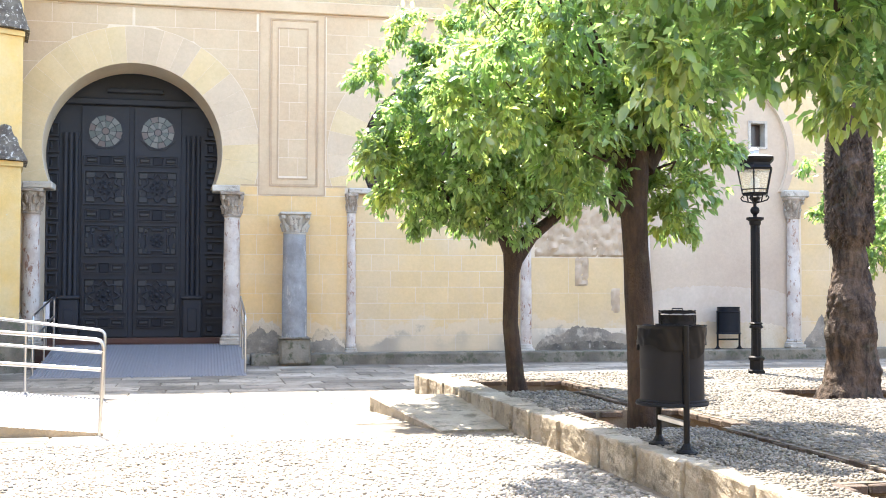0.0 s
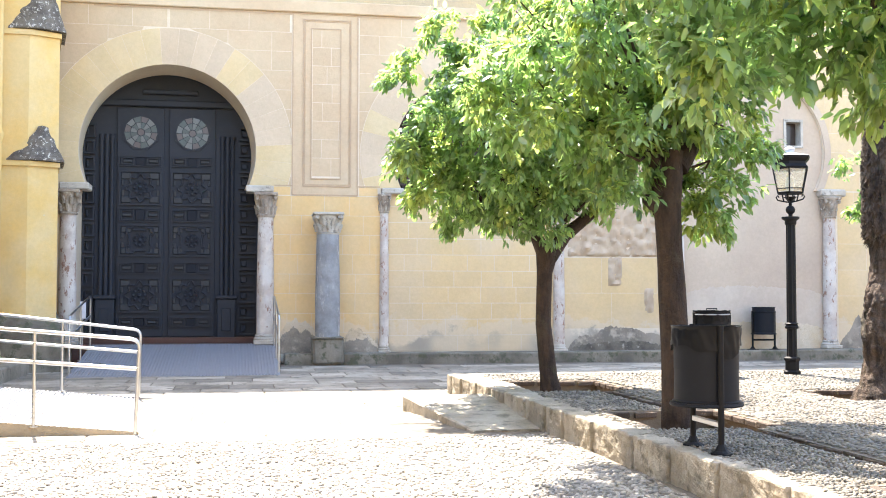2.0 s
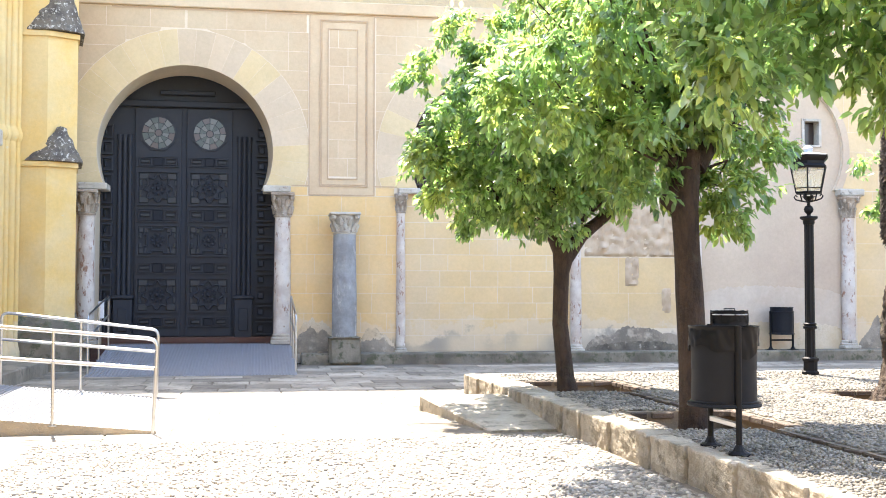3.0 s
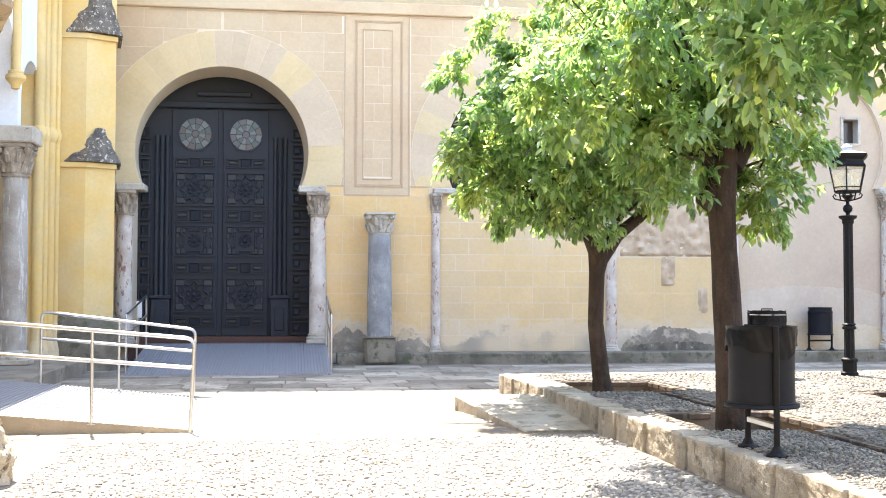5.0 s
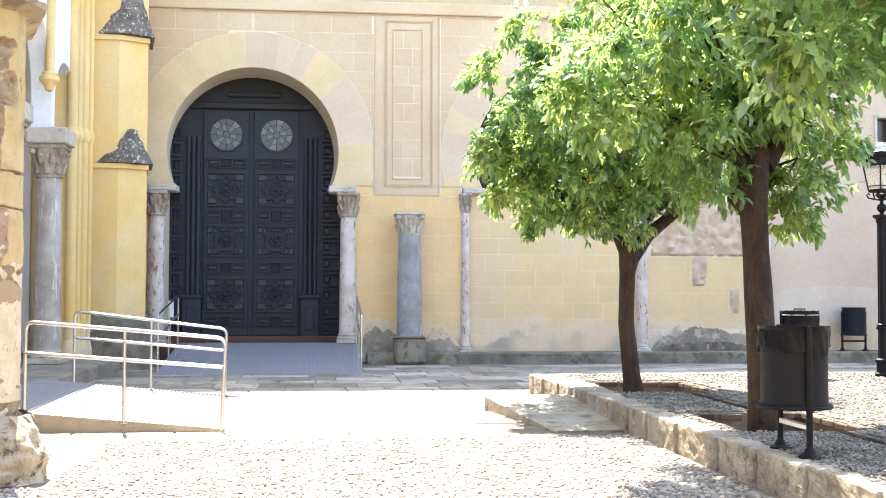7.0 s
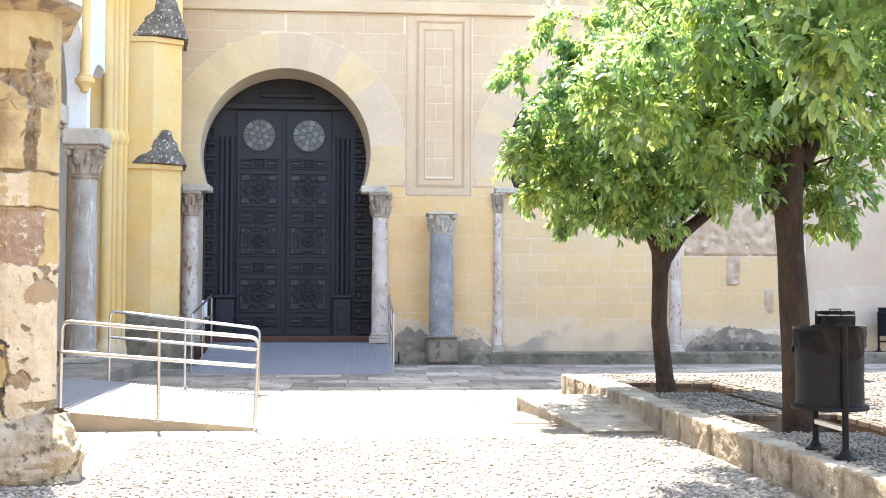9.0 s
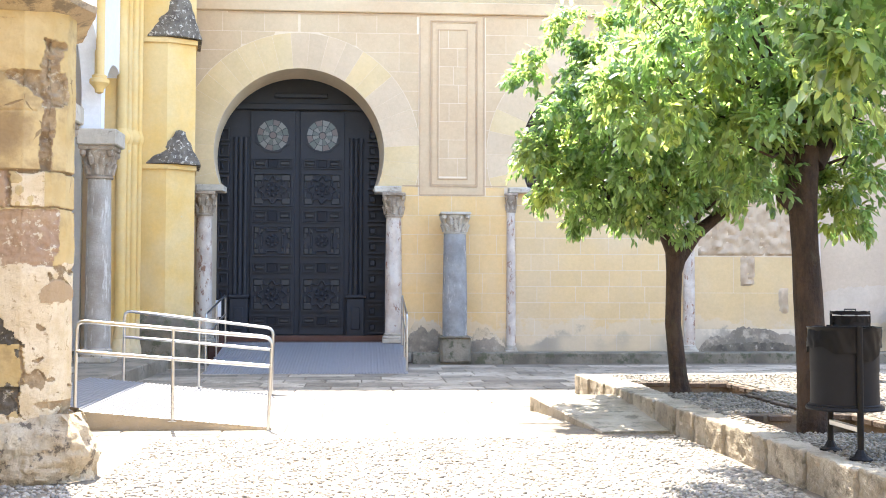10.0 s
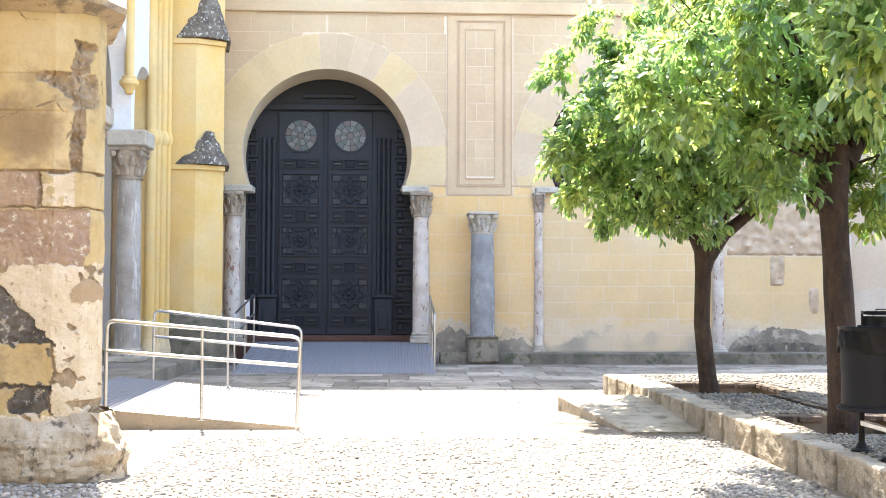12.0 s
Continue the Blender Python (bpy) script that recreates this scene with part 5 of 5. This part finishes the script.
def palm_trunk(x, y, z):
    t = thing("palm_tree", (x, y, z), "old palm with a thick shaggy brown trunk", "tree")
    prof = [(0.0, 0.46), (0.1, 0.40), (0.3, 0.33), (0.6, 0.295), (1.0, 0.29), (1.3, 0.275), (1.5, 0.225), (1.65, 0.205), (1.95, 0.19), (2.02, 0.225), (2.1, 0.265), (2.3, 0.265), (2.5, 0.25), (2.9, 0.265), (3.2, 0.24), (3.6, 0.225), (4.2, 0.23), (5.6, 0.24)]
    seg, rows = 64, 260
    v = []
    for j in range(rows + 1):
        h = 5.6 * j / rows
        r = float(np.interp(h, [p[0] for p in prof], [p[1] for p in prof]))
        for i in range(seg):
            a = 2 * math.pi * i / seg
            q = Vector((math.cos(a), math.sin(a), h * 2.0))
            k = 1 + 0.16 * noise.noise(q * 1.4) + 0.10 * noise.noise(q * 4) + 0.10 * abs(noise.noise(Vector((math.cos(a) * 5, math.sin(a) * 5, h * 14)))) + 0.018 * math.sin(h * 66 + 5 * noise.noise(q * 2)) * min(1.0, max(0.0, h - 0.9) * 2)
            v.append((r * k * math.cos(a), r * k * math.sin(a), h))
    part("trunk", Mesh().add(v, [(j * seg + i, j * seg + (i + 1) % seg, (j + 1) * seg + (i + 1) % seg, (j + 1) * seg + i) for j in range(rows) for i in range(seg)]), M_PALM, t, smooth=True)
    rng = random.Random(4)
    st = Mesh()
    for k in range(2600):
        h = rng.uniform(1.98, 3.4) if k % 4 else rng.uniform(3.3, 5.4)
        a = rng.uniform(0, 2 * math.pi)
        r = float(np.interp(h, [p[0] for p in prof], [p[1] for p in prof])) * 0.98
        c, s = math.cos(a), math.sin(a)
        w, L = rng.uniform(0.012, 0.03), rng.uniform(0.04, 0.11)
        up = rng.choice((-1, -1, 1))
        st.add([(r * c - w * s, r * s + w * c, h), (r * c + w * s, r * s - w * c, h), ((r + 0.045) * c, (r + 0.045) * s, h + up * L * 0.7), (r * c, r * s, h + 0.05)], [(0, 1, 2), (1, 3, 2), (3, 0, 2)])
    tagged(part("frond_stub_mass", st, M_PALM, t, "short shaggy frond stubs"), kind="stuff")


palm_trunk(7.68, 12.35, 0.1)



# ---- pieces: voussoirs and wall blocks ----
def wedge(c, r0, r1, a0, a1, y0, y1, n=4):
    pts = [(c[0] + r0 * math.cos(a0 + (a1 - a0) * i / n), c[1] + r0 * math.sin(a0 + (a1 - a0) * i / n)) for i in range(n + 1)]
    pts += [(c[0] + r1 * math.cos(a1 + (a0 - a1) * i / n), c[1] + r1 * math.sin(a1 + (a0 - a1) * i / n)) for i in range(n + 1)]
    return Mesh().plate([(x_, max(z_, SPRING + 0.002)) for x_, z_ in pts], y0, y1)


rng = random.Random(11)
N_V = 25
A0, A1 = math.radians(-23), math.radians(203)
for k in range(N_V):
    a0, a1 = A0 + (A1 - A0) * k / N_V, A0 + (A1 - A0) * (k + 1) / N_V
    deg = math.degrees((a0 + a1) / 2)
    rose = 62 < deg < 92 or 8 < deg < 40
    w = wedge(DC, 1.815, 2.575, a0 + 0.0012, a1 - 0.0012, WALL_Y - 0.006, WALL_Y + 0.01)
    part("voussoir", w, M_VOUSSOIR if rose else M_CREAM, wall)
for k in range(19):
    a0, a1 = math.radians(-24 + 228 * k / 19), math.radians(-24 + 228 * (k + 1) / 19)
    part("voussoir", wedge((5.02, 4.47), 1.725, 2.45, a0 + 0.0012, a1 - 0.0012, WALL_Y - 0.006, WALL_Y + 0.01), M_VOUSSOIR if k % 3 else M_CREAM, wall)


def arc_x(z, c, r, side):
    d = r * r - (z - c[1]) ** 2
    return c[0] + side * math.sqrt(d) if d > 0 else c[0]


def wall_blocks(x0, x1, z0, z1, rh, bw, material, y, circle=None, side=0, off=0.0, g=0.0045):
    """Scored ashlar blocks as shallow plates, cut along a circle where one is given."""
    rows = max(1, round((z1 - z0) / rh))
    h = (z1 - z0) / rows
    for j in range(rows):
        za, zb = z0 + j * h + g, z0 + (j + 1) * h - g
        x = x0 - bw * (0.5 if j % 2 else 0.05) - off
        while x < x1:
            w = bw * rng.uniform(0.82, 1.18)
            xa, xb = max(x, x0) + g, min(x + w, x1) - g
            x += w
            if xb - xa < 0.05:
                continue
            q = [(xa, za), (xb, za), (xb, zb), (xa, zb)]
            if circle:
                c, r = circle
                zs = [za + (zb - za) * k / 6 for k in range(7)]
                edge = [(max(xa, arc_x(z, c, r, 1)) if side > 0 else min(xb, arc_x(z, c, r, -1)), z) for z in zs]
                edge = [(x_, z) for x_, z in edge if (x_ < xb - 0.004 if side > 0 else x_ > xa + 0.004)]
                if len(edge) < 2:
                    continue
                far = xb if side > 0 else xa
                q = edge + [(far, edge[-1][1]), (far, edge[0][1])]
            part("block", Mesh().plate(q, y - 0.0025, y + 0.01), material, wall)


wall_blocks(DC[0], 1.09, SPRING, TOP - 0.02, 0.41, 0.82, M_UPPER, WALL_Y, (DC, 2.585), 1)
wall_blocks(-4.6, DC[0], SPRING, TOP - 0.02, 0.41, 0.82, M_UPPER, WALL_Y, (DC, 2.585), -1)
wall_blocks(1.53, 2.15, 3.98, 7.16, 0.41, 0.5, M_UPPER, WALL_Y)
wall_blocks(2.54, 5.02, SPRING, TOP - 0.02, 0.41, 0.82, M_UPPER, WALL_Y, ((5.02, 4.47), 2.46), -1)
wall_blocks(5.02, 9.5, SPRING, TOP - 0.02, 0.41, 0.82, M_UPPER, WALL_Y, ((5.02, 4.47), 2.46), 1)
wall_blocks(11.62, 18.5, SPRING + 0.12, TOP - 0.02, 0.45, 0.9, M_BAY, WALL_Y, ((11.62, 4.75), 1.96), 1)
wall_blocks(0.72, 3.0, 0.22, 3.56, 0.41, 0.62, M_LOWER, WALL_Y)
wall_blocks(0.72, 1.08, 3.57, SPRING, 0.2, 0.5, M_LOWER, WALL_Y)
wall_blocks(2.54, 3.0, 3.57, SPRING, 0.2, 0.5, M_LOWER, WALL_Y)
wall_blocks(3.18, 6.88, 0.22, 3.72, 0.365, 0.72, M_BAY, WALL_Y + 0.06, g=0.007)
wall_blocks(7.12, 9.66, 0.7, 2.28, 0.8, 1.3, M_BAY, WALL_Y)
wall_blocks(13.72, 18.5, 0.22, SPRING + 0.1, 0.6, 1.1, M_BAY, WALL_Y)


def damp_patch(x0, x1, z0, h, seed, y, material, label, round_top=0.6):
    """A crumbling stain with a ragged top edge, a few millimetres proud of the plaster."""
    n = 90
    top = [(x0 + (x1 - x0) * k / n, z0 + 0.03 + h * (math.sin(math.pi * (k + 0.5) / (n + 1)) ** round_top) * (0.8 + 0.5 * round_top * noise.noise((k * 0.07, seed, 3))) + 0.05 * noise.noise((k * 0.45, seed, 8)) + 0.03 * noise.noise((k * 1.3, seed, 9))) for k in range(n + 1)]
    part("patch", Mesh().plate([(x0, z0)] + top + [(x1, z0)], y, y + 0.012), material, wall, label)


damp_patch(7.2, 9.66, 0.2, 0.62, 2.0, WALL_Y - 0.008, M_DAMP, "dark weathered patch at the wall's foot")
damp_patch(9.84, 13.4, 0.2, 1.78, 21.0, WALL_Y + 0.064, M_BLOOM, "pale band of bleached plaster", 0.06)
damp_patch(9.84, 13.4, 0.2, 0.75, 23.0, WALL_Y + 0.058, M_SALT, "worn beige plaster low on the wall", 0.12)
damp_patch(13.75, 15.6, 0.2, 0.9, 27.0, WALL_Y - 0.006, M_DAMP, "dark rising damp low on the wall")
damp_patch(7.25, 9.6, 0.2, 0.24, 5.0, WALL_Y - 0.012, M_DAMPDARK, "black mould along the wall's foot")
damp_patch(0.74, 1.78, 0.2, 0.88, 7.0, WALL_Y - 0.006, M_SALT, "pale salt bloom above rising damp")
damp_patch(0.74, 1.76, 0.2, 0.62, 9.0, WALL_Y - 0.010, M_DAMP, "dark rising damp beside the column")
damp_patch(2.0, 2.99, 0.2, 0.58, 12.0, WALL_Y - 0.006, M_SALT, "pale salt bloom above rising damp")
damp_patch(2.05, 2.99, 0.2, 0.34, 15.0, WALL_Y - 0.010, M_DAMP, "dark rising damp beside the column")
part("joint_field", Mesh().box(1.525, 2.148, WALL_Y - 0.0018, WALL_Y + 0.01, 3.945, 7.158), M_JOINT, wall)
part("panel_field", Mesh().box(1.13, 2.49, WALL_Y - 0.001, WALL_Y + 0.01, 3.6, 7.47), M_UPPER, wall)

# ---- pieces: paving slabs ----
y = 11.6
while y < 23.4:
    d = rng.uniform(0.42, 0.85)
    x = -4.4 + rng.uniform(-0.5, 0)
    while x < 15:
        w = rng.uniform(0.6, 1.5)
        cx, cy = x + w / 2, y + d / 2
        clear = not (x + w > 3.05 and y < 16.5) and not (x + w > 2.1 and y + d > 11.8 and y < 14.3 and x > 1.2)
        if x + w < -3.78:
            clear = False
        if clear and y + d < 23.6:
            g = 0.011
            tilt = [rng.uniform(-0.004, 0.006) for _ in range(4)]
            b = 0.012
            q = [(x + g, y + g), (x + w - g, y + g), (x + w - g, y + d - g), (x + g, y + d - g)]
            top = [(x + g + b, y + g + b), (x + w - g - b, y + g + b), (x + w - g - b, y + d - g - b), (x + g + b, y + d - g - b)]
            v = [(*p, -0.02) for p in q] + [(*p, 0.0 + t_ - 0.004) for p, t_ in zip(q, tilt)] + [(*p, 0.004 + t_) for p, t_ in zip(top, tilt)]
            f = [(0, 1, 5, 4), (1, 2, 6, 5), (2, 3, 7, 6), (3, 0, 4, 7), (4, 5, 9, 8), (5, 6, 10, 9), (6, 7, 11, 10), (7, 4, 8, 11), (8, 9, 10, 11)]
            part("slab", Mesh().add(v, f), M_SLAB, pavement)
        x += w
    y += d


# ---- pieces: kerb stones, low step ----
RND = 0.018


def rough_block(x0, x1, y0, y1, z0, z1, amount=0.02, n=7):
    """A hewn block with a worn, uneven skin."""
    bm = bmesh.new()
    bmesh.ops.create_cube(bm, size=1, matrix=Matrix.Translation(((x0 + x1) / 2, (y0 + y1) / 2, (z0 + z1) / 2)) @ Matrix.Diagonal((x1 - x0, y1 - y0, z1 - z0, 1)))
    bmesh.ops.subdivide_edges(bm, edges=bm.edges[:], cuts=n, use_grid_fill=True)
    m_ = Mesh()
    bm.verts.index_update()
    c = Vector(((x0 + x1) / 2, (y0 + y1) / 2, (z0 + z1) / 2))
    hx, hy, hz = (x1 - x0) / 2, (y1 - y0) / 2, (z1 - z0) / 2
    for p in bm.verts:
        q = p.co - c
        # round the corners
        e = [max(0, abs(q.x) - hx + RND), max(0, abs(q.y) - hy + RND), max(0, abs(q.z) - hz + RND)]
        over = math.sqrt(sum(v_ * v_ for v_ in e)) - RND
        if over > 0:
            s = Vector((math.copysign(e[0], q.x), math.copysign(e[1], q.y), math.copysign(e[2], q.z))).normalized()
            p.co -= s * over
        p.co += noise.noise_vector(p.co * 3) * amount * 0.5 + noise.noise_vector(p.co * 10) * amount * 0.8 + noise.noise_vector(p.co * 24) * amount * 0.6
    m_.add([p.co[:] for p in bm.verts], [[p.index for p in q.verts] for q in bm.faces])
    bm.free()
    return m_


y = 5.0
while y < 16.6:
    d = rng.uniform(0.55, 1.05)
    y1 = min(y + d, 16.6)
    e0 = 3.44 - (y - 6) * 0.033
    part("kerb_stone", rough_block(e0 + rng.uniform(-0.006, 0.006), 3.62, y + 0.001, y1 - 0.001, -0.1, TZ + rng.uniform(-0.004, 0.006), 0.013, 18), M_KERB, terrace)
    y = y1 if y1 > 16.55 else y1
    if y1 >= 16.6:
        break
x = 3.1
while x < 16:
    w = rng.uniform(0.6, 1.1)
    part("kerb_stone", rough_block(x, x + w - 0.008, 16.4, 16.72, -0.1, TZ + rng.uniform(-0.01, 0.008), 0.012, 6), M_KERB, terrace)
    x += w
low = Mesh()
n_s = 16
for k in range(n_s):
    t0, t1 = k / n_s, (k + 1) / n_s
    q = []
    for t_ in (t0, t1):
        yy, xl, zt = 11.9 + 2.35 * t_, 2.5 - 0.43 * t_, 0.016 + 0.175 * t_
        wob = 0.015 * noise.noise((yy * 3, 0.5, 1))
        q += [(xl + wob, yy, -0.1), (xl + wob, yy, zt - 0.015), (xl + wob + 0.02, yy, zt), (3.24, yy, zt + 0.005), (3.24, yy, -0.1)]
    low.add(q, [(0, 1, 6, 5), (1, 2, 7, 6), (2, 3, 8, 7)] + ([(5, 6, 7, 8, 9)] if k == n_s - 1 else []) + ([(0, 1, 2, 3, 4)] if k == 0 else []))
structure("step", low, M_KERB, "low worn stone step beside the terrace")

# ---- pieces: brick edging of pits and gutters ----
brick = Mesh().box(-0.12, 0.12, -0.045, 0.045, -0.06, 0.0, 0.008).data("brick", M_BRICK)


def edging(x0, y0, x1, y1):
    L = math.hypot(x1 - x0, y1 - y0)
    n = max(1, int(L / 0.26))
    for i in range(n):
        t_ = (i + 0.5) / n
        ob = new("brick", brick)
        ob.parent = terrace
        ob.location = (x0 + (x1 - x0) * t_ + rng.uniform(-0.008, 0.008), y0 + (y1 - y0) * t_ + rng.uniform(-0.008, 0.008), TZ + rng.uniform(-0.022, -0.004))
        ob.rotation_euler = (rng.uniform(-0.04, 0.04), rng.uniform(-0.04, 0.04), math.atan2(y1 - y0, x1 - x0) + rng.uniform(-0.05, 0.05))


for (x0, x1, y0, y1) in PITS:
    edging(x0, y0, x1, y0)
    edging(x0, y1, x1, y1)
    edging(x1, y0, x1, y1)
    if x0 > 3.6:
        edging(x0, y0, x0, y1)
for (x0, x1, y0, y1) in GUTTER:
    edging(x0 - 0.03, y0 + 0.1, x0 - 0.03, y1 - 0.1)
    edging(x1 + 0.03, y0 + 0.1, x1 + 0.03, y1 - 0.1)

# ---- pieces: river pebbles ----
STRIPES = [-2.25, -1.3, -0.48, 0.45, 1.3, 2.2]


def pebble_field(seed, x0, x1, y0, y1, z, step_of, skip, stripes=()):
    r = np.random.default_rng(seed)
    out = []
    y_ = y0
    while y_ < y1:
        s = step_of(y_)
        x_ = x0 + r.random() * s
        while x_ < x1:
            px, py = x_ + r.normal() * s * 0.16, y_ + r.normal() * s * 0.14
            near = min((abs(px - q) for q in stripes), default=9.0)
            ang = r.normal() * 0.5 + (0.9 if int((px + 10) * 1.1) % 2 else -0.6)
            if near < 0.11:
                ang = math.pi / 2 + r.normal() * 0.15
            if not skip(px, py) and not 0.115 < near < 0.14:
                out.append((px, py, z + r.normal() * 0.004, s * (0.47 + 0.17 * r.random()), s * (0.24 + 0.11 * r.random()), s * (0.15 + 0.12 * r.random()), ang))
            x_ += s * 0.98
        y_ += s * 0.74
    return np.array(out)


def pebble_mesh(name, rows, material):
    """Low domed stones, one island each."""
    seg = 6
    ang = np.arange(seg) * 2 * np.pi / seg
    ring = [(1.0, -0.35), (0.92, 0.35), (0.55, 0.85)]
    base = np.array([(r * math.cos(a), r * math.sin(a), h) for r, h in ring for a in ang] + [(0, 0, 1.0)])
    fc = [(j * seg + i, j * seg + (i + 1) % seg, (j + 1) * seg + (i + 1) % seg, (j + 1) * seg + i) for j in range(2) for i in range(seg)] + [(2 * seg + i, 2 * seg + (i + 1) % seg, 3 * seg) for i in range(seg)]
    nb = len(base)
    V = []
    for px, py, pz, a, b, c, t_ in rows:
        q = base * np.array([a, b, c])
        co, si = math.cos(t_), math.sin(t_)
        V.append(np.stack([px + q[:, 0] * co - q[:, 1] * si, py + q[:, 0] * si + q[:, 1] * co, pz + q[:, 2]], 1))
    F_ = [tuple(i + k * nb for i in q) for k in range(len(rows)) for q in fc]
    return raw_mesh(name, np.concatenate(V), F_, material, True)


def pier_zone(x_, y_):
    return x_ < -2.1 and y_ > 8.9


court = pebble_field(1, -4.2, 3.25, 7.3, 11.6, 0.0, lambda y_: 0.053, lambda a, b: a > 3.42 - (b - 6) * 0.033 or pier_zone(a, b), STRIPES)
near_rows = court[np.argsort((court[:, 1] - 8.4) ** 2 + (court[:, 0] - 0.5) ** 2 * 0.5)]
single = [pebble_mesh("pebble", np.array([[0, 0, 0, 0.029, 0.017, 0.016, 0.0]]), M_PEBBLE1), pebble_mesh("pebble", np.array([[0, 0, 0, 0.031, 0.019, 0.015, 0.0]]), M_PEBBLE1)]
for k, (px, py, pz, a, b, c, t_) in enumerate(near_rows[:300]):
    ob = new("pebble", single[k % 2])
    ob.parent = cobbles
    ob.location, ob.rotation_euler = (px, py, pz), (0, 0, t_)
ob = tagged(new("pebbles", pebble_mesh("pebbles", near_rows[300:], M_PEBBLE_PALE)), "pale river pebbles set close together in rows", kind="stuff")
ob.parent = cobbles
up = pebble_field(2, 3.55, 12.5, 5.6, 16.4, TZ, lambda y_: 0.040 + max(0, y_ - 8) * 0.0040, lambda a, b: in_hole(a, b, 0.05) or a > 3.2 + b * 0.62 + 0.9)
ob = tagged(new("pebbles", pebble_mesh("pebbles", up, M_PEBBLE_SHADED)), "river pebbles on the raised terrace, tree shade in their colour", kind="stuff")
ob.parent = terrace
